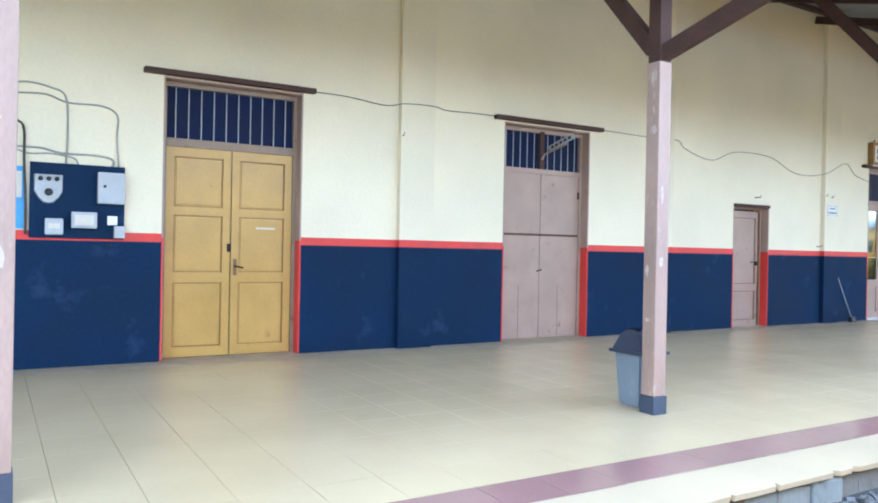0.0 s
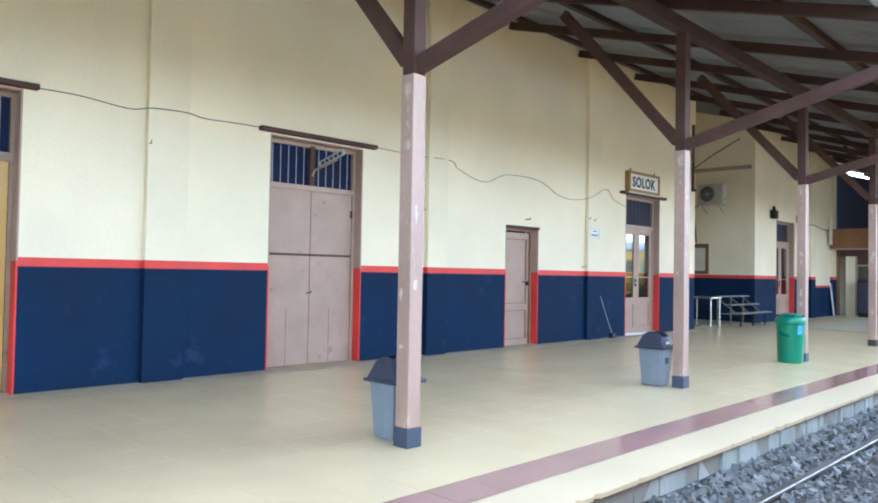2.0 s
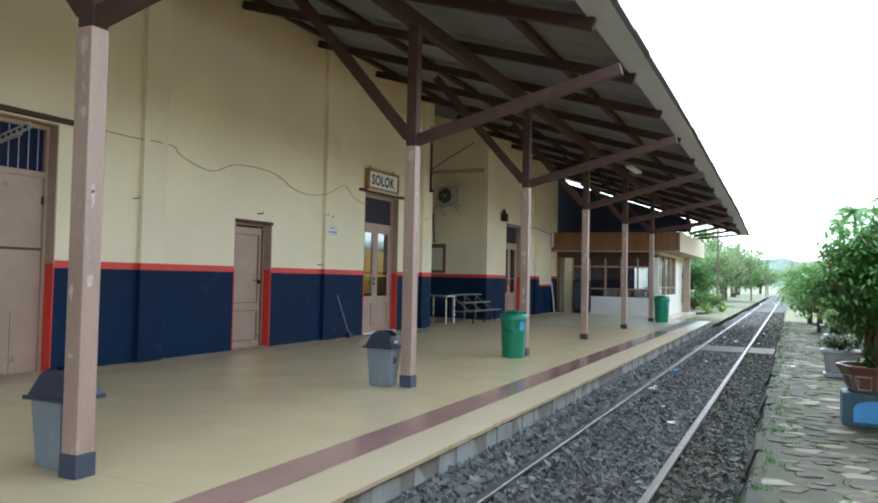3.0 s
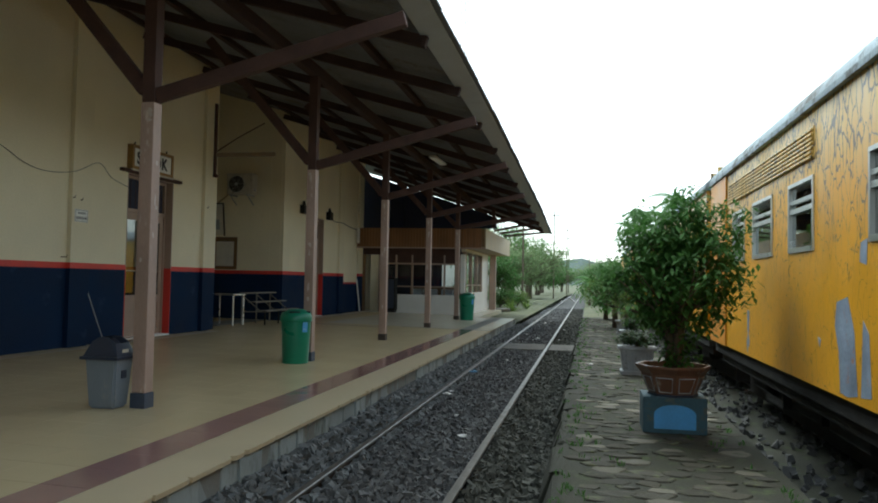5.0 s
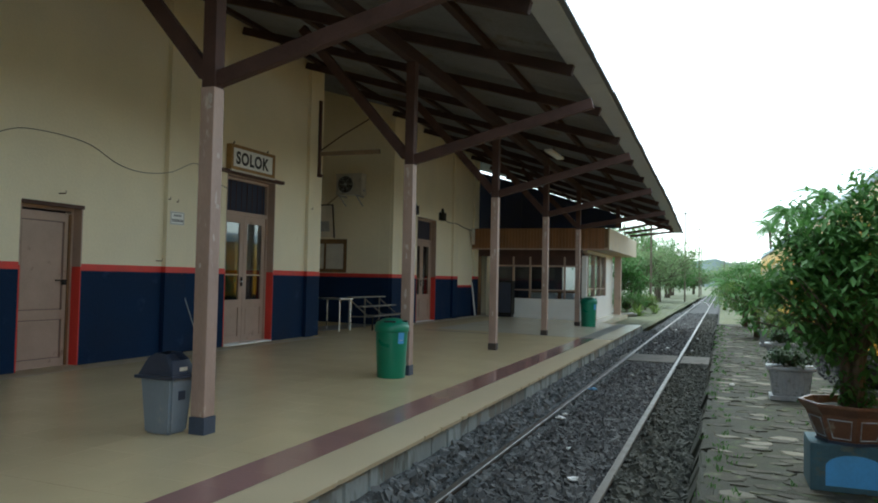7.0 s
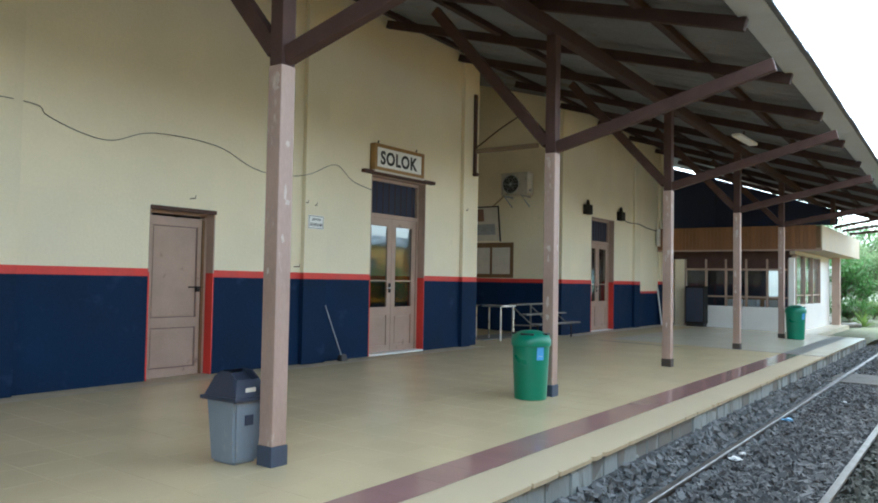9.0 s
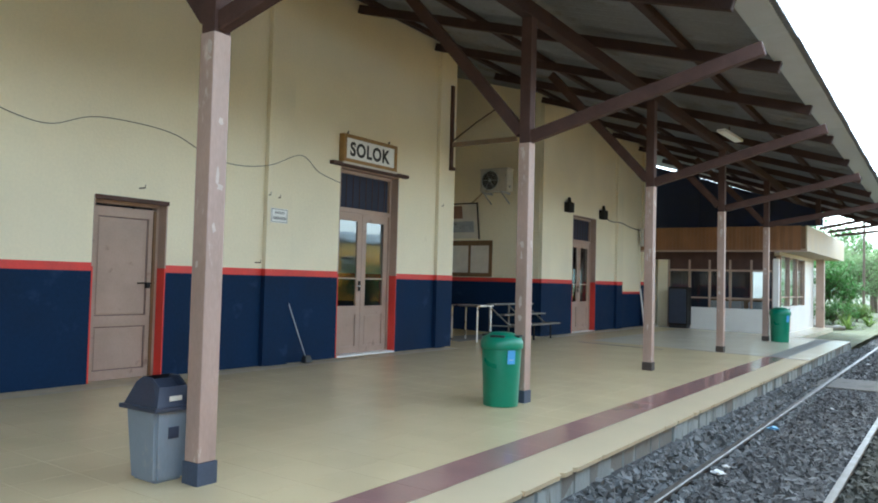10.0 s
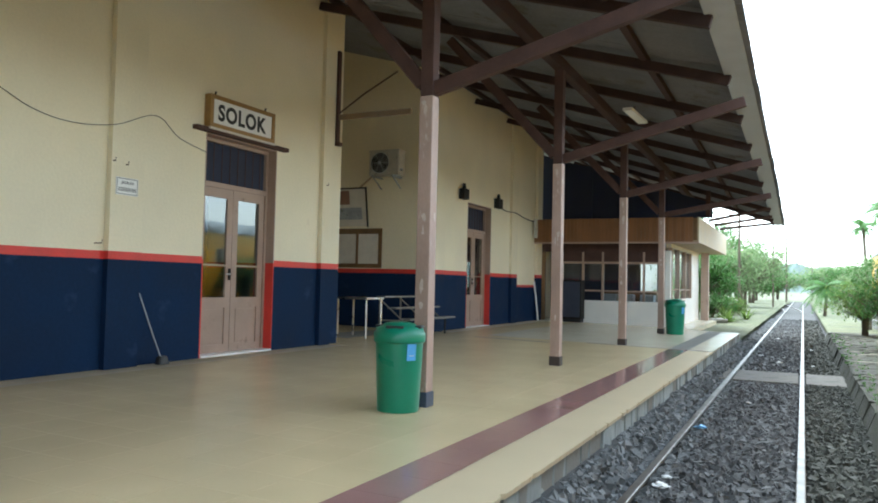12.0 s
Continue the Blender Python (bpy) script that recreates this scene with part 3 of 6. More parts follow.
# ---- platform ----
PX = 5.57
solid("platform", box(-4.2, -6, -0.7, PX - 0.12, 29.5, -0.012), GROUT, label="raised station platform under the tiles", category="platform", kind="structure").matrix_world = FALL
edge = thing("platform_edge", (PX, 12, 0), "bluish grey stone edge of the platform, chipped and stained", "platform edge", kind="structure")
edge.matrix_world = FALL @ Matrix.Translation((PX, 12, 0))
part("backing", box(PX - 0.13, -6, -0.7, PX - 0.05, 29.5, -0.03), CONCRETE, edge)
rs = random.Random(5)
y = -6.0
while y < 29.4:
    w = min(rs.uniform(0.2, 0.42), 29.5 - y)
    out = rs.uniform(-0.035, 0.004)
    bm = box(PX - 0.05, y + 0.002, -0.6, PX - 0.015 + out, y + w - 0.002, -0.036, bevel=0.012)
    for v in bm.verts:
        if v.co.z > -0.1:
            v.co.z -= rs.uniform(0, 0.035)
            v.co.x -= rs.uniform(0, 0.03)
    part("stone", bm, STEP, edge)
    y += w

# ---- main walls ----
BLUE_TOP, RED_TOP = 1.25, 1.34


def banded(bm, x0, x1, y0, y1, z0, z1, blue=BLUE_TOP, red=RED_TOP, along="y"):
    """A stretch of wall: navy below, a red band, cream above."""
    for a, b, k in ((z0, min(blue, z1), 0), (max(blue, z0), min(red, z1), 1), (max(red, z0), z1, 2)):
        if b - a > 1e-4:
            box(x0, y0, a, x1, y1, b, bm, mi=k)
    return bm


OPENINGS = [(2.85, 4.38, 2.99), (7.23, 8.75, 2.97), (11.95, 12.89, 2.09), (15.93, 17.40, 2.97)]
wb = bmesh.new()
y = -6.0
for a, b, top in OPENINGS + [(19.0, None, None)]:
    banded(wb, -0.3, 0, y, a, 0, 6.6)
    if b:
        box(-0.3, a, top, 0, b, 6.6, wb, mi=2)
        y = b
bmesh.ops.remove_doubles(wb, verts=wb.verts[:], dist=1e-5)
solid("wall_west", wb, [NAVY, RED, CREAM], label="station wall, cream above and navy below a red band", category="wall", kind="structure")
for a, b in ((5.62, 6.10), (10.0, 10.42), (14.40, 14.86), (18.50, 19.0)):
    solid("pilaster", banded(bmesh.new(), 0.002, 0.075, a, b, 0, 6.0), [NAVY, RED, CREAM], (0.04, a, 0), "shallow painted pilaster on the station wall", "pilaster", "pilasters", kind="structure")
# recess and the wall beyond it
solid("wall_recess_side", banded(bmesh.new(), -3.2, -0.302, 18.7, 18.998, 0, 6.6), [NAVY, RED, CREAM], label="cream and navy return wall of the recess", category="wall", kind="structure")
solid("wall_recess_back", banded(bmesh.new(), -3.5, -3.202, 18.7, 22.95, 0, 6.6), [NAVY, RED, CREAM], label="cream and navy back wall of the recess", category="wall", kind="structure")
solid("wall_recess_north", banded(bmesh.new(), -3.2, -0.302, 22.65, 22.95, 0, 6.6), [NAVY, RED, CREAM], label="cream and navy wall of the recess with notice boards", category="wall", kind="structure")
wb = bmesh.new()
banded(wb, -0.3, 0, 22.65, 24.46, 0, 6.4)
box(-0.3, 24.46, 2.96, 0, 25.92, 6.4, wb, mi=2)
banded(wb, -0.3, 0, 25.92, 27.7, 0, 6.4)
banded(wb, -0.3, 0, 27.7, 29.8, 0, 6.4, 1.0, 1.06)
bmesh.ops.remove_doubles(wb, verts=wb.verts[:], dist=1e-5)
solid("wall_north_wing", wb, [NAVY, RED, CREAM], label="station wall of the further wing, cream above navy", category="wall", kind="structure")
for a, b, blue in ((22.66, 23.1, BLUE_TOP), (27.25, 27.68, BLUE_TOP), (29.35, 29.8, 1.27)):
    solid("pilaster", banded(bmesh.new(), 0.002, 0.075, a, b, 0, 6.0, blue, blue + 0.09), [NAVY, RED, CREAM], (0.04, a, 0), "shallow painted pilaster on the station wall", "pilaster", "pilasters", kind="structure")
# unseen closing walls, added; the dark ones keep daylight out of the rooms
solid("wall_south", box(-0.3, -6.3, -0.6, 5.4, -6.0, 6.4), CREAM, label="unseen plain end wall added behind the walk", category="wall", kind="structure")
solid("wall_rooms_north", box(-4.6, 29.5, -0.6, -0.302, 29.8, 6.6), DARKVOID, label="unseen near-black end wall added to keep daylight out of the rooms", category="wall", kind="structure")
solid("room_lining", box(-4.6, -6, -0.6, -4.3, 30, 6.6), DARKVOID, label="unseen near-black rear wall added to close the station rooms", category="wall", kind="structure")

# ---- canopy roof ----
def drop(y):
    ys, ds = (9, 15, 20, 28, 35), (0, 0.04, 0.15, 0.36, 0.70)
    return float(np.interp(y, ys, ds))


def roof_z(x, y):
    return 5.70 - (5.70 - 3.84) / 6.5 * x - drop(y) * (0.5 + 0.5 * max(x, 0) / 6.5)


def roof_sheet(y0, y1, name="roof_sheet"):
    """One length of corrugated sheet from ridge to eave."""
    xs = np.linspace(-4.4, 6.5, 9)
    ny = int((y1 - y0) / 0.02)
    jag = random.Random(int(y0 * 10)).uniform(-0.008, 0.012)
    V, F = [], []
    for side in (0, -0.012):
        for j in range(ny + 1):
            y = y0 + (y1 - y0) * j / ny
            wave = 0.012 * math.sin(y * math.tau / 0.076)
            for x in xs:
                xx = x + (jag if x == xs[-1] else 0)
                V.append((xx, y, roof_z(xx, y) + wave + side))
    nx = len(xs)
    half = (ny + 1) * nx
    for j in range(ny):
        for i in range(nx - 1):
            a = j * nx + i
            F.append((a, a + 1, a + nx + 1, a + nx))
            F.append((half + a, half + a + nx, half + a + nx + 1, half + a + 1))
        e = j * nx + nx - 1
        F.append((e, half + e, half + e + nx, e + nx))
    return raw(name, V, F, ROOFSHEET)


canopy = thing("canopy_roof", (0, 12, 5.7), "corrugated canopy roof on brown timbers over the platform", "roof", kind="structure")
HOME[canopy.name] = Vector((0, 0, 0))
canopy.location = (0, 0, 0)
for k in range(48):
    a = -6 + k * 0.86
    if a < 34.6:
        ob = new("roof_sheet", roof_sheet(a, min(a + 0.872, 35.0)))
        ob.location = (0, 0, 0.004 * (k % 2))
        ob.parent = canopy
# rafters across, purlins along
for k in range(20):
    y = 1.47 - 4.4 + k * 2.13
    if y < 34.8:
        a, b = 0.02, 6.2
        part("rafter", beam((a, y, roof_z(a, y) - 0.16), (b, y, roof_z(b, y) - 0.16), 0.08, 0.13), DARKTIMBER, canopy)
for x, h in ((0.35, 0.10), (2.2, 0.12), (5.15, 0.12)):
    pts = [-6, 9, 15, 20, 28, 34.95]
    bm = bmesh.new()
    for a, b in zip(pts, pts[1:]):
        beam((x, a, roof_z(x, a) - 0.055), (x, b, roof_z(x, b) - 0.055), 0.09, h, bm)
    part("purlin", bm, DARKTIMBER, canopy)
bm = bmesh.new()
for a, b in ((-6, 9), (9, 15), (15, 20), (20, 28), (28, 34.9)):
    beam((3.935, a, roof_z(3.935, a) - 0.31), (3.935, b, roof_z(3.935, b) - 0.31), 0.13, 0.17, bm)
part("post_plate", bm, DARKTIMBER, canopy, "long timber plate on the posts")
bm = bmesh.new()
for a, b in ((-6, 9), (9, 15), (15, 20), (20, 28), (28, 34.9)):
    beam((6.28, a, roof_z(6.28, a) - 0.05), (6.28, b, roof_z(6.28, b) - 0.05), 0.30, 0.03, bm)
part("eave_board", bm, GREYMETAL, canopy, "pale flat board under the eave")
# struts at the far open end
for y in (31.0, 32.6, 34.2):
    part("strut", beam((4.6, y, 3.0), (6.2, y, roof_z(6.2, y) - 0.12), 0.06, 0.08), BROWN, canopy)
# unseen ceiling, added in the near-black of the unlit rooms
solid("ceiling", box(-4.4, -6, 6.4, -0.1, 30, 6.6), DARKVOID, label="unseen near-black ceiling added over the station rooms", category="ceiling", kind="structure")

# posts with braces
def canopy_post(y):
    cx, s = 3.944, 0.067
    t = thing("canopy_post", (cx, y, 0), "faded mauve timber post with brown braces and a blue foot", "post", "canopy posts")
    top = roof_z(cx, y) - 0.395
    part("foot", box(cx - s - 0.008, y - s - 0.008, -0.09, cx + s + 0.008, y + s + 0.008, 0.09, bevel=0.006), POSTBASE if y < 16 else OLDFOOT, t, "dark blue painted foot" if y < 16 else "dark worn brown foot")
    part("shaft", box(cx - s, y - s, 0.09, cx + s, y + s, 2.76, bevel=0.012), POST, t, "faded mauve shaft with chipped paint")
    q = random.Random(int(y * 100))
    for _ in range(7):
        zc, face = q.choice((q.uniform(1.5, 1.85), q.uniform(2.2, 2.7), q.uniform(0.6, 1.4))), q.choice("xy")
        bm = bmesh.new()
        hw, hh, o = q.uniform(0.01, 0.03), q.uniform(0.02, 0.07), q.uniform(-0.03, 0.03)
        ring = []
        for k in range(9):
            a = k * math.tau / 9
            u, v = o + hw * math.cos(a) * q.uniform(0.5, 1.3), zc + hh * math.sin(a) * q.uniform(0.5, 1.3)
            ring.append(bm.verts.new((cx + s + 0.0012, y + u, v) if face == "x" else (cx + u, y - s - 0.0012, v)))
        bm.faces.new(ring)
        part("paint_chip", bm, CHIP, t, "pale flake of bare paint")
    part("upper_shaft", box(cx - s + 0.004, y - s + 0.004, 2.76, cx + s - 0.004, y + s - 0.004, top, bevel=0.008), BROWN, t)
    part("outer_arm", beam((cx + 0.06, y, 2.83), (6.36, y, min(3.44, roof_z(6.36, y) - 0.32) + 0.0), 0.085, 0.13), BROWN, t)
    part("inner_brace", beam((cx - 0.06, y, 2.88), (2.22, y, roof_z(2.22, y) - 0.26), 0.085, 0.13), BROWN, t)
    return t


POSTS = (1.338, 5.90, 10.375, 14.565, 18.615, 22.86, 27.15)
for y in POSTS:
    canopy_post(y)

# ---- doors ----
def leaf(parent, y0, y1, z0, z1, x, material, panels, name="leaf", sunk=0.022):
    """A panelled door leaf facing +x: stiles and rails round sunk panels with raised centres."""
    zs = panels
    bm = box(x - 0.04, y0, z0, x - sunk, y1, z1)
    st = 0.085
    box(x - sunk, y0, z0, x, y0 + st, z1, bm)
    box(x - sunk, y1 - st, z0, x, y1, z1, bm)
    marks = [z0] + [v for ab in zs for v in ab] + [z1]
    for a, b in zip(marks[::2], marks[1::2]):
        box(x - sunk, y0 + st, a, x, y1 - st, b, bm)
    ob = part(name, bm, material, parent)
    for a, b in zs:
        # thin darker strips carry the shade in the groove round each panel
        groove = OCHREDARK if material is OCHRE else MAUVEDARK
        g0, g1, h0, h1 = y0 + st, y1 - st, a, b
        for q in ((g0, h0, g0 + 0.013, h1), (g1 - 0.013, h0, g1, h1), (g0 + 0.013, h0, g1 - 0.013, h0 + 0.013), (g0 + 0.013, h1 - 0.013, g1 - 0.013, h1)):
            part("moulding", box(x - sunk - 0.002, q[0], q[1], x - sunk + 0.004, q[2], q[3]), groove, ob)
        part("panel", box(x - sunk - 0.004, y0 + st + 0.022, a + 0.022, x - sunk + 0.007, y1 - st - 0.022, b - 0.022, bevel=0.006), material, ob)
    return ob


def door_frame(parent, y0, y1, top, x, material, lintel=None, w=0.06):
    """Jambs and head in the wall opening, with the reveal lining painted red below."""
    part("door_frame", box(x - 0.06, y0, 0, x + 0.02, y0 + w, top), material, parent)
    part("door_frame", box(x - 0.06, y1 - w, 0, x + 0.02, y1, top), material, parent)
    part("head", box(x - 0.06, y0 + w, top - 0.07, x + 0.02, y1 - w, top), material, parent)
    part("reveal", box(x + 0.02, y1 - 0.018, RED_TOP - 0.04, 0.003, y1 - 0.001, top), MAUVE, parent)
    part("reveal", box(x + 0.02, y1 - 0.018, 0.0, 0.003, y1 - 0.001, RED_TOP - 0.04), RED, parent, "red painted reveal")
    part("reveal", box(x + 0.02, y0 + 0.001, RED_TOP - 0.04, 0.003, y0 + 0.018, top), MAUVE, parent)
    part("reveal", box(x + 0.02, y0 + 0.001, 0.0, 0.003, y0 + 0.018, RED_TOP - 0.04), RED, parent, "red painted reveal")
    part("soffit", box(x + 0.02, y0 + 0.018, top - 0.02, 0.003, y1 - 0.018, top - 0.002), MAUVE, parent)
    if lintel:
        a, b, z = lintel
        part("lintel", box(-0.02, a, z - 0.035, 0.09, b, z + 0.02, bevel=0.008), BROWN, parent, "thin brown board over the door")


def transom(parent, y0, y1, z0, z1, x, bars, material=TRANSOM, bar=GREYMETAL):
    part("transom_board", box(x - 0.05, y0, z0, x - 0.03, y1, z1), material, parent, "dark blue panel behind the transom bars")
    for k in range(bars):
        y = y0 + (y1 - y0) * (k + 0.7) / (bars + 0.4)
        part("bar", rod([(x - 0.005, y, z0), (x - 0.005, y, z1)], 0.0055, sides=6), bar, parent)


RX = -0.16
# ochre double door
d = thing("door_1", (RX, 3.6, 0), "closed ochre panelled double door with a barred transom", "door", kind="structure")
door_frame(d, 2.85, 4.38, 2.99, RX, FRAMEPAINT, (2.645, 4.505, 3.03))
part("transom_rail", box(RX - 0.05, 2.91, 2.28, RX + 0.03, 4.32, 2.37, bevel=0.006), FRAMEPAINT, d)
transom(d, 2.91, 4.32, 2.37, 2.92, RX, 10)
PAN = [(0.12, 0.82), (0.93, 1.55), (1.64, 2.18)]
for a, b in ((2.915, 3.608), (3.622, 4.315)):
    lf = leaf(d, a, b, 0.015, 2.28, RX + 0.005, OCHRE, PAN)
    if a > 3:
        part("handle", rod([(RX + 0.005, a + 0.045, 1.0), (RX + 0.05, a + 0.045, 1.0), (RX + 0.05, a + 0.13, 0.985)], 0.009), BLACK, lf, "dark iron handle")
        part("lock_plate", box(RX + 0.005, a + 0.025, 0.9, RX + 0.011, a + 0.065, 1.08), FRAMEWOOD, lf)
        part("label_remnant", box(RX + 0.0, a + 0.28, 1.42, RX + 0.0005, a + 0.50, 1.44), PAPER, lf, "scraps of pale tape")
    else:
        part("padlock_hasp", box(RX + 0.005, b - 0.03, 1.16, RX + 0.03, b + 0.005, 1.25, bevel=0.006), BLACK, lf, "dark hasp with padlock")
# mauve steel double door
d = thing("door_2", (RX, 8.0, 0), "closed mauve sheet-steel double door with a barred transom", "door", kind="structure")
door_frame(d, 7.23, 8.75, 2.97, RX, MAUVE, (7.056, 8.946, 3.02))
part("transom_rail", box(RX - 0.05, 7.29, 2.32, RX + 0.025, 8.69, 2.39, bevel=0.006), MAUVE, d)
part("mullion", box(RX - 0.05, 7.95, 2.39, RX + 0.03, 8.02, 2.92), BROWN, d)
transom(d, 7.29, 7.95, 2.39, 2.92, RX, 5)
transom(d, 8.02, 8.69, 2.39, 2.92, RX, 5)
for a, b in ((7.295, 7.985), (7.995, 8.685)):
    lf = part("leaf", box(RX - 0.04, a, 0.015, RX, b, 1.455, bevel=0.004), MAUVE, d, "flat mauve sheet-steel leaf")
    part("upper_leaf", box(RX - 0.038, a, 1.475, RX + 0.002, b, 2.32, bevel=0.004), MAUVE, d)
    part("seam", box(RX - 0.03, a, 1.45, RX + 0.008, b, 1.48), BROWN, d)
    if a > 7.5:
        part("handle", rod([(RX, a + 0.03, 0.98), (RX + 0.04, a + 0.0, 0.97), (RX + 0.04, a - 0.08, 0.955)], 0.008), BLACK, lf)
        part("hinge", box(RX, b - 0.02, 2.0, RX + 0.02, b + 0.01, 2.1), BROWN, lf)
    part("scuff", box(RX - 0.001, a + 0.33, 0.02, RX + 0.0015, a + 0.335, 0.75), BROWN, lf)
s = thing("bracket_sign", (RX, 7.98, 2.7), "small grey sign on a bracket over the steel door", "sign")
part("arm", rod([(RX + 0.03, 7.98, 2.52), (RX + 0.06, 8.0, 2.60), (0.34, 8.02, 2.70)], 0.014), MAUVE, s)
bd = part("board", beam((0.0, 8.0, 2.66), (0.46, 8.04, 2.80), 0.014, 0.085, bevel=0.003), GREYMETAL, s)
for k in range(5):
    part("text_bar", beam((0.05 + k * 0.08, 7.993 + k * 0.007, 2.675 + k * 0.024), (0.10 + k * 0.08, 7.997 + k * 0.007, 2.69 + k * 0.024), 0.004, 0.035, bevel=0), INK, bd)
# single mauve door, a little ajar
d = thing("door_3", (RX, 12.4, 0), "single mauve wooden door with a padlock", "door", kind="structure")
door_frame(d, 11.95, 12.89, 2.09, RX, MAUVE, None, 0.055)
part("weather_bar", box(-0.03, 11.96, 2.05, 0.02, 12.90, 2.10, bevel=0.006), BROWN, d)
lf = leaf(d, 12.01, 12.83, 0.015, 1.99, RX + 0.01, MAUVE, [(0.12, 0.62), (0.74, 1.88)])
part("door_edge", box(RX - 0.02, 12.80, 0.02, RX + 0.03, 12.832, 1.98), FRAMEWOOD, lf)
part("padlock", box(RX + 0.01, 12.72, 1.06, RX + 0.05, 12.77, 1.13, bevel=0.008), BLACK, lf, "black padlock")
part("bolt", rod([(RX + 0.02, 12.62, 1.12), (RX + 0.02, 12.84, 1.12)], 0.008), BLACK, lf)


def glazed_door(name, y0, y1, top, lintel, leaves, label, opening_top):
    d = thing(name, (RX, (y0 + y1) / 2, 0), label, "door", kind="structure")
    door_frame(d, y0, y1, opening_top, RX, MAUVE, lintel)
    part("transom_rail", box(RX - 0.05, y0 + 0.06, top, RX + 0.025, y1 - 0.06, top + 0.07, bevel=0.006), MAUVE, d)
    # this transom panel takes the near-black of the unlit rooms
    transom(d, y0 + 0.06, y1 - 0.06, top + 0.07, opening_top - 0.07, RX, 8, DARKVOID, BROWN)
    part("threshold", box(RX - 0.08, y0 + 0.02, 0.0, 0.02, y1 - 0.02, 0.05, bevel=0.004), WHITE, d, "pale threshold")
    a0, b0 = y0 + 0.065, y1 - 0.065
    w = (b0 - a0) / leaves
    for k in range(leaves):
        a, b = a0 + k * w + 0.004, a0 + (k + 1) * w - 0.004
        x = RX + 0.005
        st = min(0.105, w * 0.19)
        bm = box(x - 0.04, a, 0.03, x, a + st, top)
        box(x - 0.04, b - st, 0.03, x, b, top, bm)
        box(x - 0.04, a + st, top - 0.13, x, b - st, top, bm)
        box(x - 0.04, a + st, 0.66, x, b - st, 0.80, bm)
        box(x - 0.04, a + st, 0.03, x, b - st, 0.16, bm)
        box(x - 0.034, a + st, 0.16, x - 0.016, b - st, 0.66, bm)
        lf = part("leaf", bm, MAUVE, d)
        part("panel", box(x - 0.018, a + st + 0.02, 0.18, x - 0.008, b - st - 0.02, 0.64, bevel=0.005), MAUVE, lf)
        for zz in ((1.24,) if leaves == 2 else (1.15, 1.6)):
            part("muntin", box(x - 0.03, a + st, zz - 0.012, x - 0.006, b - st, zz + 0.012), MAUVE, lf)
        g = part("pane", box(x - 0.024, a + st, 0.80, x - 0.018, b - st, top - 0.13), DARKGLASS, lf)
        g.visible_shadow = False
        if k == 0:
            part("lock", box(x, b - 0.06, 1.04, x + 0.02, b - 0.02, 1.2, bevel=0.005), BLACK, lf)
            part("handle", rod([(x, b - 0.04, 1.12), (x + 0.05, b - 0.04, 1.12), (x + 0.05, b - 0.14, 1.12)], 0.009), STEEL, lf)
    return d


glazed_door("door_4", 15.93, 17.40, 2.29, (15.68, 17.57, 3.0), 2, "closed mauve double door with tall glass panes", 2.97)
glazed_door("door_5", 24.46, 25.92, 2.30, None, 2, "mauve double door with narrow glass panes", 2.96)
# near-black walls stand in for the shade of the rooms behind the panes
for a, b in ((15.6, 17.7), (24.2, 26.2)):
    solid("room_back", box(-2.6, a - 1.5, 0, -2.5, b + 1.5, 3.2), DARKVOID, label="near-black wall added behind the glazed door for the unlit room", category="wall", kind="structure")

# ---- station sign and plates ----
s = thing("station_sign", (0.06, 16.66, 3.03), "white station name board with black letters in a brown frame", "sign")
ya, yb, za, zb, xs = 15.88, 17.20, 3.03, 3.46, 0.11
part("board", box(0.03, ya + 0.05, za + 0.05, xs - 0.02, yb - 0.05, zb - 0.05), WHITE, s)
for q in ((ya, za, ya + 0.06, zb), (yb - 0.06, za, yb, zb), (ya + 0.06, za, yb - 0.06, za + 0.055), (ya + 0.06, zb - 0.055, yb - 0.06, zb)):
    part("frame_bar", box(0.0, q[0], q[1], xs, q[2], q[3], bevel=0.006), SIGNWOOD, s)
lettering("SOLOK", xs - 0.0185, (ya + yb) / 2 - 0.01, (za + zb) / 2, 0.98, 0.225, INK, s, bold=0.035)
part("ledge", box(0.0, ya, za - 0.03, xs + 0.01, yb, za - 0.002), PAPER, s, "pale strip under the board")
for y in (ya + 0.15, yb - 0.15):
    part("hook", rod([(0.03, y, zb), (0.05, y, zb + 0.06)], 0.012, sides=6), BLACK, s)
s = thing("notice_plate", (0.0, 14.67, 1.98), "small white enamel plate about keeping clean", "sign")
part("plate", box(0.077, 14.46, 1.98, 0.087, 14.77, 2.18, bevel=0.002), WHITE, s)
lettering("JAGALAH", 0.0875, 14.615, 2.118, 0.17, 0.045, INK, s)
lettering("KEBERSIHAN", 0.0875, 14.615, 2.045, 0.24, 0.045, INK, s)
for q in ((14.47, 1.99, 14.476, 2.17), (14.754, 1.99, 14.76, 2.17), (14.47, 1.99, 14.76, 1.996), (14.47, 2.164, 14.76, 2.17)):
    part("border_line", box(0.0868, q[0], q[1], 0.0882, q[2], q[3]), INK, s)

# ---- meter board ----
m = thing("meter_board", (0.02, 2.05, 1.27), "dark blue board with electricity meters and switch boxes", "meter board")
part("board", box(0.001, 1.63, 1.27, 0.035, 2.48, 2.0, bevel=0.004), NAVY, m)
bm = bmesh.new()
shield = [(1.665, 1.885), (1.665, 1.72), (1.70, 1.66), (1.745, 1.61), (1.79, 1.60), (1.835, 1.61), (1.88, 1.66), (1.915, 1.72), (1.915, 1.885)]
back = [bm.verts.new((0.034, y, z)) for y, z in shield]
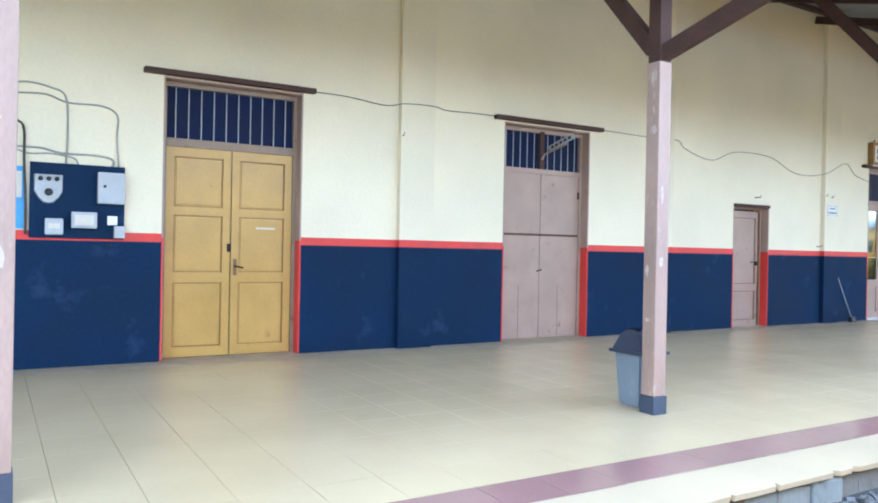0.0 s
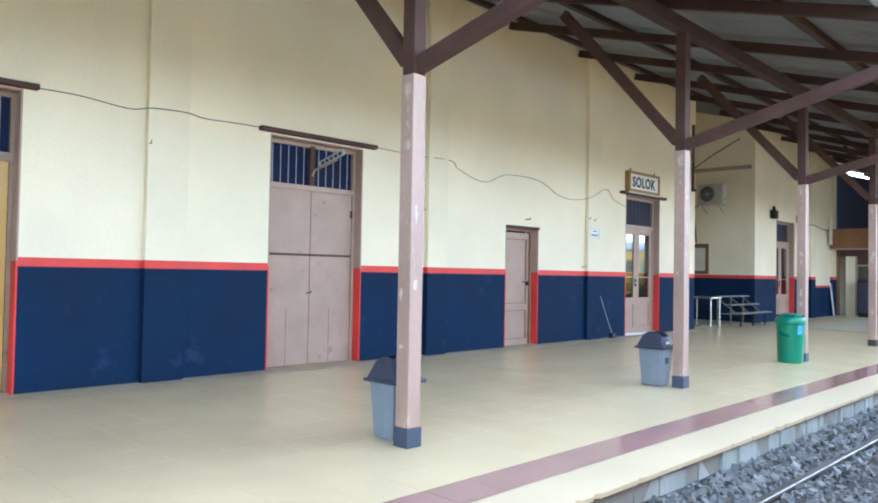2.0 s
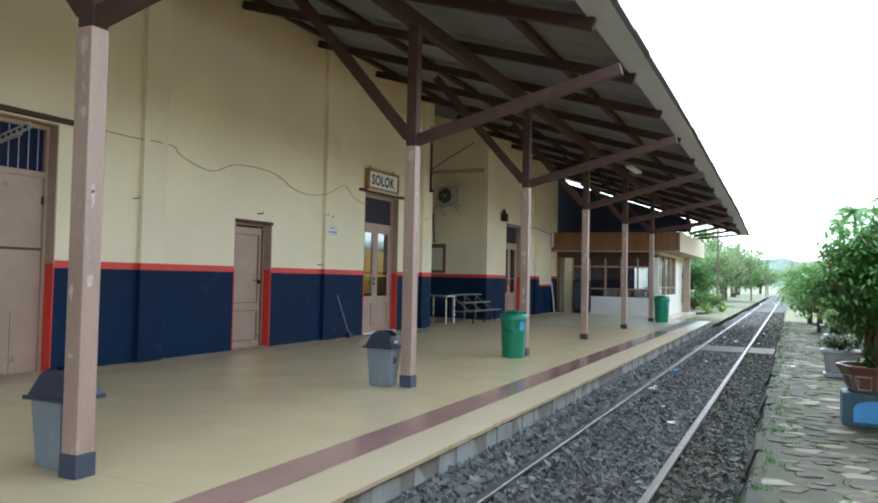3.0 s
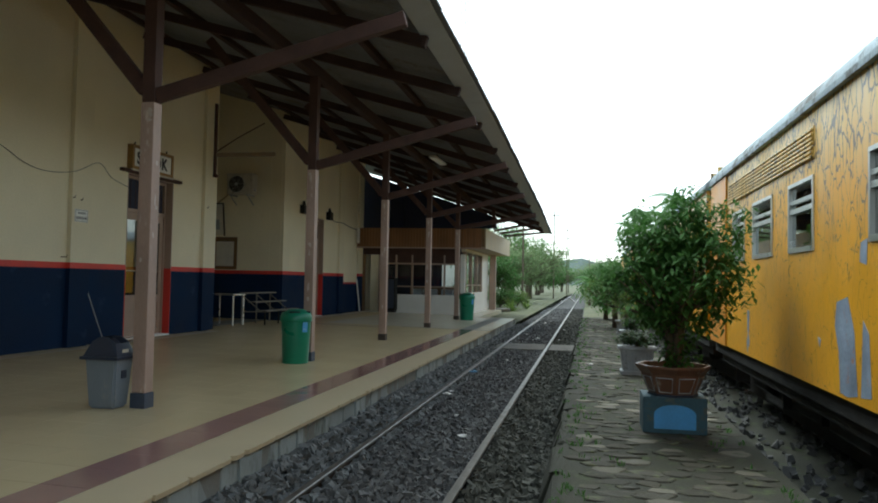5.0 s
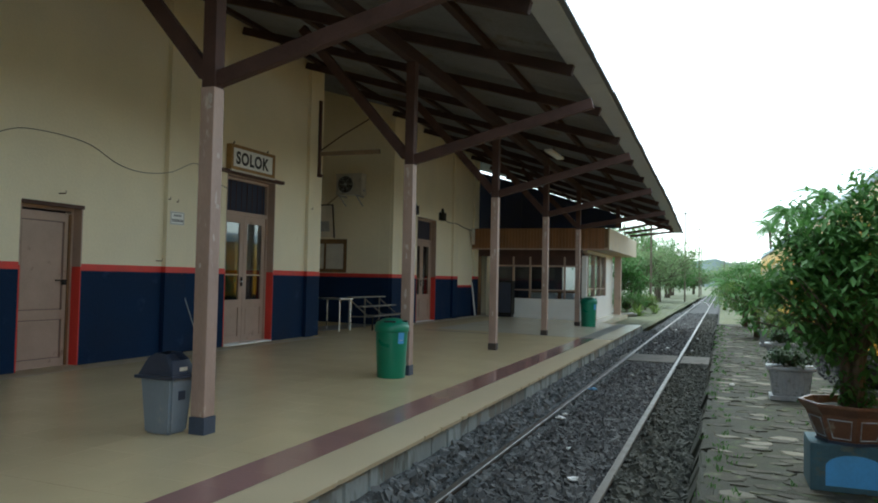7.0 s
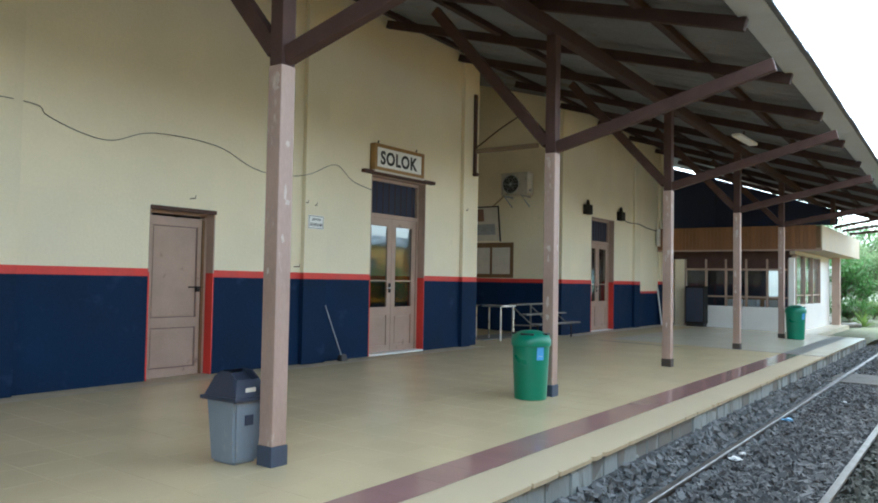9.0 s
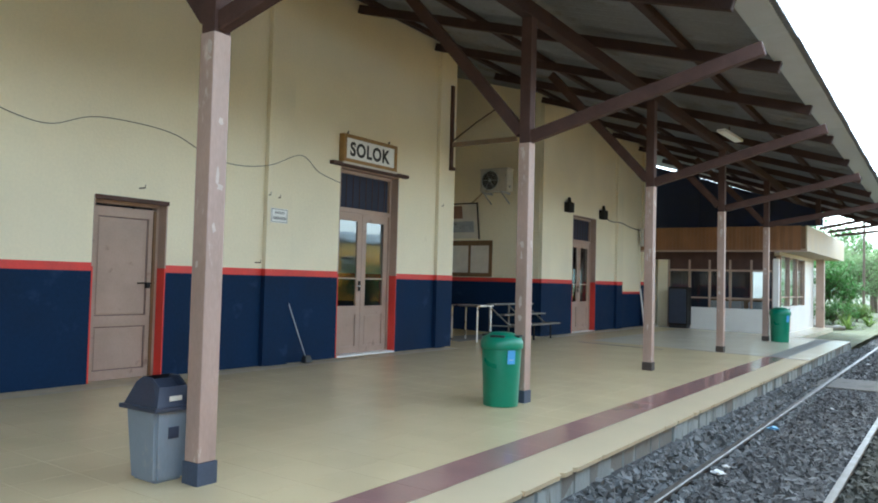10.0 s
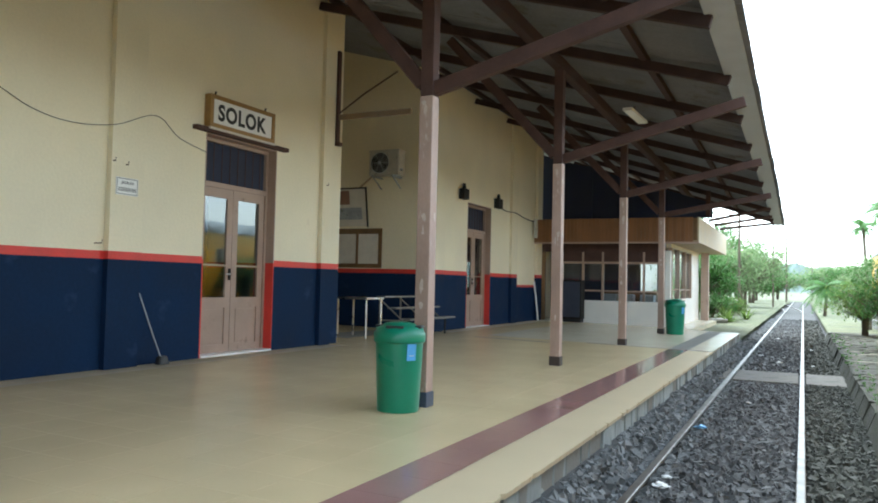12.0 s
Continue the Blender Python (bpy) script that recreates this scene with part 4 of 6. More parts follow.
front = [bm.verts.new((0.07, 1.79 + (y - 1.79) * 0.93, 1.75 + (z - 1.75) * 0.93)) for y, z in shield]
bm.faces.new(front)
bm.faces.new(back[::-1])
for i in range(len(shield)):
    j = (i + 1) % len(shield)
    bm.faces.new((back[i], back[j], front[j], front[i]))
bmesh.ops.recalc_face_normals(bm, faces=bm.faces[:])
part("fuse_panel", bm, GREYMETAL, m, "grey shield-shaped fuse panel")
for k in range(3):
    kn = part("fuse_knob", lathe([(0.022, 0), (0.022, 0.03), (0.012, 0.04)], (0.02, 2.05, 1.27), sides=14), INK, m)
    kn.data.transform(Matrix.Translation((0.065 - 0.02, 1.72 + 0.07 * k - 2.05, 1.84 - 1.27)) @ Matrix.Rotation(radians(90), 4, "Y"))
kn = part("fuse_knob", lathe([(0.036, 0), (0.036, 0.04), (0.02, 0.05)], (0.02, 2.05, 1.27), sides=16), INK, m)
kn.data.transform(Matrix.Translation((0.065 - 0.02, 1.79 - 2.05, 1.71 - 1.27)) @ Matrix.Rotation(radians(90), 4, "Y"))
b = part("switch_box", box(0.035, 2.22, 1.62, 0.13, 2.47, 1.93, bevel=0.008), GREYMETAL, m, "grey metal switch box")
part("box_lid", box(0.13, 2.235, 1.635, 0.136, 2.455, 1.915, bevel=0.002), GREYMETAL, b)
part("knob", rod([(0.136, 2.28, 1.79), (0.155, 2.28, 1.79)], 0.015), INK, b)
b = part("meter", box(0.035, 1.76, 1.30, 0.12, 1.92, 1.46, bevel=0.02), GREYMETAL, m)
part("meter_window", box(0.12, 1.79, 1.36, 0.124, 1.89, 1.41), PAPER, b)
b = part("kwh_meter", box(0.035, 1.99, 1.37, 0.11, 2.22, 1.53, bevel=0.015), GREYMETAL, m)
part("meter_window", box(0.11, 2.02, 1.40, 0.113, 2.19, 1.50), PAPER, b)
part("socket_box", box(0.035, 2.32, 1.41, 0.075, 2.41, 1.50, bevel=0.008), WHITE, m)
part("outlet_box", box(0.035, 2.38, 1.28, 0.10, 2.48, 1.40, bevel=0.008), GREYMETAL, m)
p = thing("blue_notice", (0.0, 1.5, 1.35), "narrow blue and white notice beside the meter board", "sign")
part("plate", box(0.002, 1.42, 1.35, 0.014, 1.585, 1.95), SKYBLUE, p)
part("white_field", box(0.014, 1.44, 1.65, 0.016, 1.565, 1.9), PAPER, p)


def cable(name, pts, r, material, label, smooth=6):
    """A slack cable through points."""
    P = [Vector(q) for q in pts]
    out = []
    for i in range(len(P) - 1):
        a, b, c, dd = P[max(i - 1, 0)], P[i], P[i + 1], P[min(i + 2, len(P) - 1)]
        for k in range(smooth):
            t = k / smooth
            out.append(0.5 * (2 * b + (c - a) * t + (2 * a - 5 * b + 4 * c - dd) * t * t + (3 * b - a - 3 * c + dd) * t ** 3))
    out.append(P[-1])
    return solid(name, rod(out, r, sides=6), material, tuple(P[0]), label, "cable", "wall cables", smooth=True)


cable("wall_cable", [(0.03, 4.5, 3.02), (0.012, 4.92, 3.02), (0.012, 5.43, 2.975), (0.085, 5.66, 3.01), (0.085, 6.06, 3.025), (0.012, 6.31, 3.01), (0.012, 6.7, 3.02), (0.03, 7.04, 3.02)], 0.005, CABLE, "dark cable sagging along the cream wall")
cable("wall_cable", [(0.03, 8.95, 3.02), (0.012, 9.8, 3.01), (0.085, 10.2, 3.01), (0.012, 10.60, 3.01), (0.012, 10.70, 2.92), (0.012, 11.09, 2.80), (0.012, 11.45, 2.78), (0.012, 11.96, 2.95), (0.012, 12.86, 2.94), (0.012, 13.45, 2.74), (0.012, 13.93, 2.69), (0.085, 14.43, 2.76), (0.085, 15.0, 2.98), (0.012, 15.45, 2.80), (0.012, 15.93, 2.70)], 0.0045, CABLE, "dark cable drooping along the cream wall")
cable("meter_cable", [(0.03, 2.42, 2.0), (0.02, 2.40, 2.3), (0.02, 2.40, 2.52), (0.02, 2.25, 2.60), (0.02, 1.95, 2.60), (0.02, 1.75, 2.66), (0.02, 1.45, 2.64)], 0.009, GREYCABLE, "grey cable rising from the meter board")
cable("meter_cable", [(0.03, 1.94, 2.0), (0.02, 1.95, 2.3), (0.02, 1.93, 2.65), (0.02, 1.80, 2.73), (0.02, 1.6, 2.76), (0.02, 1.4, 2.72)], 0.009, GREYCABLE, "grey cable rising from the meter board")
cable("meter_cable", [(0.03, 2.36, 2.0), (0.02, 2.36, 2.07), (0.02, 2.2, 2.10), (0.02, 1.9, 2.10), (0.02, 1.7, 2.14), (0.02, 1.4, 2.13)], 0.011, GREYCABLE, "grey cable above the meter board")
cable("meter_cable", [(0.03, 2.05, 2.0), (0.03, 2.0, 2.06), (0.02, 1.8, 2.09), (0.02, 1.6, 2.08), (0.02, 1.4, 2.16)], 0.009, GREYCABLE, "grey cable above the meter board")
cable("meter_cable", [(0.02, 1.4, 2.40), (0.03, 1.52, 2.38), (0.03, 1.575, 2.30), (0.03, 1.58, 2.0), (0.03, 1.60, 1.6), (0.03, 1.60, 1.30)], 0.012, CABLE, "dark cable looping beside the meter board")
cable("wall_cable", [(0.06, 26.25, 3.06), (0.02, 26.9, 2.98), (0.085, 27.5, 2.98), (0.02, 28.4, 2.92), (0.085, 29.5, 2.86)], 0.012, CABLE, "dark cable along the further wall")

# ---- broom ----
b = thing("broom", (0.19, 15.1, 0), "dark broom leaning head down against the navy wall", "broom")
part("stick", rod([(0.20, 15.10, 0.08), (0.14, 15.00, 0.40), (0.06, 14.87, 0.84)], 0.008), TUBGREY, b)
bm = frustum(0.15, 15.04, 0.25, 15.20, 0.0, 0.10, -0.02)
part("brush", bm, INK, b)
settle(b, 0.1)

# ---- bins ----
def grey_bin(x, y):
    t = thing("swing_bin", (x, y, 0), "grey plastic swing-lid bin with a dark hood beside a post", "bin", "grey bins")
    w, dp = 0.16, 0.135
    part("body", frustum(x - w * 0.80, y - dp * 0.80, x + w * 0.80, y + dp * 0.80, 0.0, 0.455, 0.03, bevel=0.02), GREYPLASTIC, t, smooth=False)
    part("rim", box(x - w - 0.03, y - dp - 0.03, 0.44, x + w + 0.03, y + dp + 0.03, 0.468, bevel=0.01), DARKPLASTIC, t)
    # hood: sloping ends with an open mouth
    bm = bmesh.new()
    pr = [(-w - 0.01, 0.468), (-w + 0.05, 0.60), (-0.04, 0.64), (0.05, 0.64), (w - 0.03, 0.585), (w + 0.01, 0.468)]
    for sgn in (-1, 1):
        yy = y + sgn * (dp + 0.005)
        yt = y + sgn * (dp - 0.035)
        vs = [bm.verts.new((x + a, yy if z < 0.5 else yt, z)) for a, z in pr]
        vi = [bm.verts.new((x + a * 0.97, (yy if z < 0.5 else yt) - sgn * 0.008, z - 0.004)) for a, z in pr]
        bm.faces.new(vs if sgn < 0 else vs[::-1])
        bm.faces.new(vi[::-1] if sgn < 0 else vi)
        for k in range(len(pr)):
            q = (k + 1) % len(pr)
            bm.faces.new((vs[k], vi[k], vi[q], vs[q]))
    for i, j in ((0, 1), (1, 2), (4, 5)):
        a, b = pr[i], pr[j]
        ya = dp + (0.005 if a[1] < 0.5 else -0.035)
        yb = dp + (0.005 if b[1] < 0.5 else -0.035)
        q = [bm.verts.new(p) for p in ((x + a[0], y - ya, a[1]), (x + a[0], y + ya, a[1]), (x + b[0], y + yb, b[1]), (x + b[0], y - yb, b[1]))]
        q2 = [bm.verts.new(v.co + Vector((-0.008 * (1 if a[0] < 0 else -1) * -1, 0, -0.008))) for v in q]
        bm.faces.new(q)
        bm.faces.new(q2[::-1])
    part("hood", bm, DARKPLASTIC, t, "dark blue open hood")
    part("flap", beam((x - 0.01, y, 0.62), (x + 0.13, y, 0.51), 2 * dp - 0.09, 0.01, up=(0, 0, 1)), DARKPLASTIC, t)
    lb = part("sticker", box(x + w + 0.001, y - 0.05, 0.50, x + w + 0.0035, y + 0.04, 0.53), PAPER, t, "small pale sticker")
    part("mark", box(x + w * 0.8 + 0.022, y - 0.04, 0.27, x + w * 0.8 + 0.03, y + 0.03, 0.34), DARKPLASTIC, t)
    return t


def green_bin(x, y, s=1.0):
    t = thing("round_bin", (x, y, 0), "green plastic round bin with a domed slotted lid", "bin", "green bins")
    r = 0.207 * s
    part("body", lathe([(r * 0.86, 0.0), (r * 0.88, 0.01), (r, 0.60 * s), (r * 1.0, 0.61 * s)], (x, y, 0), sides=40), GREENPLASTIC, t, smooth=True)
    lid = part("lid", lathe([(r * 1.06, 0.59 * s), (r * 1.08, 0.60 * s), (r * 1.08, 0.665 * s), (r * 1.03, 0.68 * s), (r * 0.97, 0.715 * s), (r * 0.7, 0.735 * s), (r * 0.62, 0.75 * s), (r * 0.4, 0.76 * s), (0.0, 0.765 * s)], (x, y, 0), sides=40), GREENPLASTIC, t, smooth=True)
    for ang in (-75, 15, 105, 195):
        a = radians(ang)
        c = Vector((x + r * 0.84 * math.cos(a), y + r * 0.84 * math.sin(a), 0.724 * s))
        tn = Vector((-math.sin(a), math.cos(a), 0))
        part("slot", beam(c - tn * 0.075, c + tn * 0.075, 0.055, 0.022, bevel=0.004), INK, lid, "dark slot")
    a = radians(-32)
    n = Vector((math.cos(a), math.sin(a), 0.07))
    tn = Vector((-math.sin(a), math.cos(a), 0))
    c = Vector((x, y, 0.50 * s)) + n * r * 0.985
    part("label", beam(c - Vector((0, 0, 0.07 * s)), c + Vector((0, 0, 0.07 * s)) + n * 0.01, 0.085, 0.006, bevel=0, up=tuple(n)), SKYBLUE, t, "blue and white sticker")
    part("label_mark", beam(c + n * 0.003 - Vector((0, 0, 0.03)), c + n * 0.006 + Vector((0, 0, 0.045)), 0.045, 0.006, bevel=0, up=tuple(n)), PAPER, t)
    return t


settle(grey_bin(3.685, 6.0), 3.65)
settle(grey_bin(3.675, 10.265), 3.65)
settle(green_bin(3.875, 14.235), 3.9)
settle(green_bin(4.28, 27.10, 1.1), 4.3)

# ---- recess: tables, benches, notice boards, fan unit ----
def steel_table(x0, x1, y0, y1, h):
    t = thing("steel_table", ((x0 + x1) / 2, (y0 + y1) / 2, 0), "low stainless steel table on tube legs in the recess", "table")
    part("top", box(x0, y0, h - 0.03, x1, y1, h, bevel=0.006), STEEL, t)
    for x in (x0 + 0.04, x1 - 0.04):
        for y in (y0 + 0.04, y1 - 0.04):
            part("leg", rod([(x, y, 0), (x, y, h - 0.03)], 0.018), STEEL, t)
    return t


def stepped_bench(x0, x1, y0, y1):
    t = thing("stepped_rack", ((x0 + x1) / 2, (y0 + y1) / 2, 0), "grey metal tiered rack of planks along the recess", "rack")
    for k, (dx, z) in enumerate(((0.0, 0.76), (0.18, 0.55), (0.42, 0.34))):
        part("plank", box(x0 + dx, y0 + 0.1 * k, z - 0.03, x0 + dx + 0.2, y1 + 0.25 * k, z, bevel=0.005), DULLSTEEL, t)
    for y in (y0 + 0.05, (y0 + y1) / 2, y1 - 0.05):
        part("leg", rod([(x0 + 0.05, y, 0), (x0 + 0.05, y, 0.73)], 0.02), DULLSTEEL, t)
        part("brace", rod([(x0 + 0.05, y, 0.70), (x0 + 0.55, y, 0.31)], 0.016), DULLSTEEL, t)
        part("leg", rod([(x0 + 0.55, y + 0.2, 0), (x0 + 0.55, y + 0.2, 0.31)], 0.02), BLACK, t)
        part("rail", rod([(x0 + 0.05, y, 0.31), (x0 + 0.55, y + 0.2, 0.31)], 0.014), DULLSTEEL, t)
    return t


settle(steel_table(-0.60, 0.08, 19.95, 20.55, 0.72), -0.6)
settle(stepped_bench(-0.12, 0.5, 20.6, 22.3), 0.2)
solid("recess_step", box(-3.2, 19.9, -0.004, -0.3, 22.64, 0.06, bevel=0.01), CONCRETE, (-1.7, 21.3, 0.03), "low concrete step in the recess", "step", kind="structure")
YB = 22.65
n = thing("notice_board", (-1.75, YB, 1.38), "brown framed notice board with two faded sheets", "notice board")
part("backing", box(-2.42, YB - 0.03, 1.38, -1.22, YB - 0.002, 2.2), FRAMEWOOD, n)
for a, b in ((-2.36, -1.86), (-1.80, -1.30)):
    part("sheet", box(a, YB - 0.034, 1.45, b, YB - 0.031, 2.1), PAPER, n)
for q in ((-2.44, 1.36, -2.37, 2.22), (-1.27, 1.36, -1.20, 2.22), (-2.37, 1.36, -1.27, 1.43), (-2.37, 2.13, -1.27, 2.22), (-1.86, 1.43, -1.80, 2.13)):
    part("frame_bar", box(q[0], YB - 0.05, q[1], q[2], YB - 0.03, q[3], bevel=0.004), FRAMEWOOD, n)
p = thing("framed_poster", (-2.0, YB, 2.3), "dark framed poster leaning from the recess wall", "poster")
part("sheet", beam((-2.02, YB - 0.03, 2.27), (-2.02, YB - 0.16, 3.1), 0.9, 0.012, bevel=0, up=(0, -1, 0)), PAPER, p)
part("frame_bar", beam((-1.57, YB - 0.04, 2.25), (-1.57, YB - 0.17, 3.12), 0.035, 0.03, up=(0, -1, 0)), INK, p)
part("frame_bar", beam((-2.48, YB - 0.17, 3.1), (-1.57, YB - 0.17, 3.1), 0.03, 0.03), INK, p)
part("picture", beam((-2.0, YB - 0.055, 2.42), (-2.0, YB - 0.10, 2.68), 0.6, 0.012, bevel=0, up=(0, -1, 0)), TUBGREY, p)
part("brown_field", beam((-2.2, YB - 0.115, 2.75), (-2.2, YB - 0.16, 3.05), 0.4, 0.012, bevel=0, up=(0, -1, 0)), CLAY, p)
f = thing("air_conditioner", (-1.02, YB, 3.55), "dusty white outdoor air conditioner unit on wall brackets", "air conditioner")
x0, x1, z0, z1, yf = -1.38, -0.66, 3.33, 3.86, YB - 0.36
part("casing", box(x0, yf, z0, x1, yf + 0.28, z1, bevel=0.018), DUSTYWHITE, f, "dust-stained white casing")
part("top_cover", box(x0 - 0.008, yf - 0.006, z1 - 0.03, x1 + 0.008, yf + 0.286, z1 + 0.012, bevel=0.01), DUSTYWHITE, f)
part("service_cover", box(x1 - 0.16, yf - 0.008, z0 + 0.05, x1 - 0.02, yf, z1 - 0.05, bevel=0.004), DUSTYWHITE, f)


def facing(bm, x, y, z):
    """Lay a turned shape down so that it faces along -y at x, y, z."""
    bmesh.ops.transform(bm, matrix=Matrix.Translation((x, y, z)) @ Matrix.Rotation(radians(90), 4, "X"), verts=bm.verts)
    return bm


xc, zc = x0 + 0.27, (z0 + z1) / 2
part("fan_opening", facing(lathe([(0.215, 0.0), (0.215, 0.006), (0.0, 0.006)], (0, 0, 0), sides=32), xc, yf, zc), BLACK, f, "dark round fan opening")
grille = part("grille", rod([(xc + 0.218 * math.cos(t * math.tau / 32), yf - 0.015, zc + 0.218 * math.sin(t * math.tau / 32)) for t in range(33)], 0.008, sides=6), GREYMETAL, f)
for rr in (0.06, 0.10, 0.14, 0.18):
    part("ring", rod([(xc + rr * math.cos(t * math.tau / 24), yf - 0.018, zc + rr * math.sin(t * math.tau / 24)) for t in range(25)], 0.003, sides=4), GREYMETAL, grille)
for t in range(6):
    a = t * math.tau / 6
    part("spoke", rod([(xc + 0.03 * math.cos(a), yf - 0.016, zc + 0.03 * math.sin(a)), (xc + 0.215 * math.cos(a), yf - 0.016, zc + 0.215 * math.sin(a))], 0.004, sides=4), GREYMETAL, grille)
part("hub", facing(lathe([(0.035, 0.01), (0.035, 0.024), (0.0, 0.028)], (0, 0, 0), sides=16), xc, yf, zc), GREYMETAL, grille)
for x in (x0 + 0.12, x1 - 0.12):
    part("bracket", box(x - 0.02, yf - 0.06, z0 - 0.045, x + 0.02, YB - 0.002, z0 - 0.002, bevel=0.004), TUBGREY, f)
    part("brace", beam((x, yf - 0.02, z0 - 0.04), (x, YB - 0.02, z0 - 0.26), 0.03, 0.02), TUBGREY, f)
part("valve", rod([(x1, yf + 0.1, z0 + 0.12), (x1 + 0.05, yf + 0.1, z0 + 0.10)], 0.03, sides=10), GREYMETAL, f)
part("pipe", rod([(x0 + 0.02, yf + 0.2, z0 + 0.1), (x0 - 0.12, yf + 0.25, z0 - 0.02), (x0 - 0.42, YB - 0.06, z0 - 0.22), (x0 - 0.6, YB - 0.04, z0 - 0.25)], 0.022, sides=8), TAN, f, "tan lagged pipe")
r = thing("iron_bracket", (0.1, 18.8, 3.3), "dark iron bracket with a long arm on the wall corner", "bracket")
part("upright", box(0.077, 18.80, 3.34, 0.12, 18.88, 4.86, bevel=0.006), BROWN, r)
part("arm", beam((0.08, 18.85, 3.76), (1.46, 18.85, 3.76), 0.05, 0.085), FRAMEPAINT, r, "dull brown timber arm")
part("stay", rod([(0.10, 18.85, 3.82), (0.6, 18.85, 4.12), (1.2, 18.85, 4.42)], 0.014), BROWN, r)
part("hook", box(0.077, 18.79, 3.28, 0.17, 18.89, 3.34, bevel=0.01), BROWN, r)
for y in (24.08, 26.23):
    l = thing("wall_lamp", (0.05, y, 3.0), "small dark wall lamp box above the door", "lamp", "wall lamps")
    part("box", box(0.0, y - 0.14, 2.98, 0.14, y + 0.14, 3.22, bevel=0.015), BLACK, l)
    part("cap", rod([(0.07, y, 3.22), (0.07, y, 3.34)], 0.05, sides=10, r_end=0.03), BLACK, l)
p = thing("white_pipe", (0.1, 29.15, 0), "white plastic pipe leaning on the navy wall", "pipe")
part("tube", rod([(0.16, 29.28, 0.0), (0.10, 29.05, 1.1)], 0.025), WHITE, p)
settle(p, 0.15)
l = thing("tube_lamp", (0.2, 29.6, 2.6), "short white fluorescent tube on the post", "lamp")
part("tube", rod([(0.16, 29.62, 2.55), (0.16, 29.62, 2.95)], 0.03), WHITE, l)
b = thing("hanging_sign", (0.10, 29.2, 2.4), "pale framed plate on the far wall corner", "sign")
part("plate", box(0.077, 29.0, 2.42, 0.10, 29.3, 2.95), PAPER, b)

# ---- glazed kiosk at the platform end ----
KY, KX0, KX1, KY1 = 30.0, 1.25, 3.72, 36.2
k = thing("kiosk", (2.5, KY, 0), "white waiting room with glazed walls under a brown wood fascia", "kiosk")
bm = box(KX0, KY, -0.1, KX1, KY + 0.15, 0.66)
box(-0.3, KY, 0, 0.0, KY + 0.15, 2.5, bm)
box(KX1 - 0.15, KY, 0.72, KX1, KY + 0.15, 2.1, bm)
part("front_wall", bm, WHITE, k)
part("head_panel", box(-0.0, KY + 0.01, 2.06, KX1 - 0.15, KY + 0.14, 2.36), BROWN, k)
bm = box(KX1 - 0.15, KY + 0.15, -0.1, KX1, KY1, 0.75)
box(KX1 - 0.15, KY + 0.15, 2.2, KX1, KY1, 2.5, bm)
box(KX1 - 0.15, 34.3, 0.75, KX1, KY1, 2.2, bm)
part("side_wall", bm, WHITE, k)
# rear wall in near-black, with the inside shade put into its colour
bm = box(-0.15, 33.6, 0, 2.2, 33.75, 2.3)
box(2.2, 33.6, 0, KX1 - 0.15, 33.75, 0.8, bm)
box(2.2, 33.6, 1.9, KX1 - 0.15, 33.75, 2.3, bm)
box(2.75, 33.6, 0.8, 3.0, 33.75, 1.9, bm)
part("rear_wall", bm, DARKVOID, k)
bm = box(-0.3, 29.502, -0.6, KX1 + 0.6, KY1 + 0.1, -0.006)
for v in bm.verts:
    v.co.z += floor_z(v.co.x, 29.5)
part("floor_slab", bm, PALETILE, k)
part("left_wall", box(-0.3, KY + 0.15, 0, -0.15, KY1 - 0.15, 2.5), CREAM, k)
part("corner_post", box(KX1 + 0.1, KY1 - 0.2, -0.2, KX1 + 0.35, KY1 + 0.05, 2.4, bevel=0.01), MAUVE, k)
for x in np.linspace(KX0, KX1 - 0.15, 5):
    part("mullion", box(x - 0.03, KY + 0.03, 0.66, x + 0.03, KY + 0.11, 2.06), MAUVE, k)
for x0, x1 in zip(np.linspace(KX0, KX1 - 0.15, 5), np.linspace(KX0, KX1 - 0.15, 5)[1:]):
    g = part("pane", box(x0 + 0.03, KY + 0.06, 0.66, x1 - 0.03, KY + 0.07, 2.06), CLEAR, k)
    g.visible_shadow = False
part("transom_bar", box(0.66, KY + 0.02, 1.72, KX1 - 0.15, KY + 0.12, 1.78), MAUVE, k)
part("sill_bar", box(KX0, KY + 0.025, 0.92, KX1 - 0.15, KY + 0.115, 0.965), MAUVE, k)
part("top_panel", box(0.66, KY + 0.04, 1.78, KX1 - 0.15, KY + 0.058, 2.06), BROWN, k)
for y in (30.3, 31.65, 32.95, 34.3):
    part("mullion", box(KX1 - 0.12, y - 0.035, 0.75, KX1 + 0.01, y + 0.035, 2.2), MAUVE, k)
for y0, y1 in ((30.34, 31.61), (31.69, 32.91), (32.99, 34.26)):
    g = part("pane", box(KX1 - 0.07, y0, 0.75, KX1 - 0.06, y1, 2.2), CLEAR, k)
    g.visible_shadow = False
    part("muntin", box(KX1 - 0.09, y0, 1.0, KX1 - 0.03, y1, 1.04), MAUVE, k)
    part("shade", box(KX1 - 0.10, y0, 1.85, KX1 - 0.085, y1, 2.2), BROWN, k)
part("soffit", box(-0.2, 29.32, 2.30, 4.50, 37.2, 2.34), TAN, k)
part("passage_wall", box(0.30, KY + 0.05, -0.02, 0.60, KY + 0.15, 2.30), CREAM, k)
# near-black sheet for the shade inside the passage
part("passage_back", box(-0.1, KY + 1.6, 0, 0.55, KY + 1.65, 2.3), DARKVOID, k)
part("low_panel", box(0.66, KY + 0.04, -0.02, KX0, KY + 0.11, 0.66, bevel=0.004), MAUVE, k)
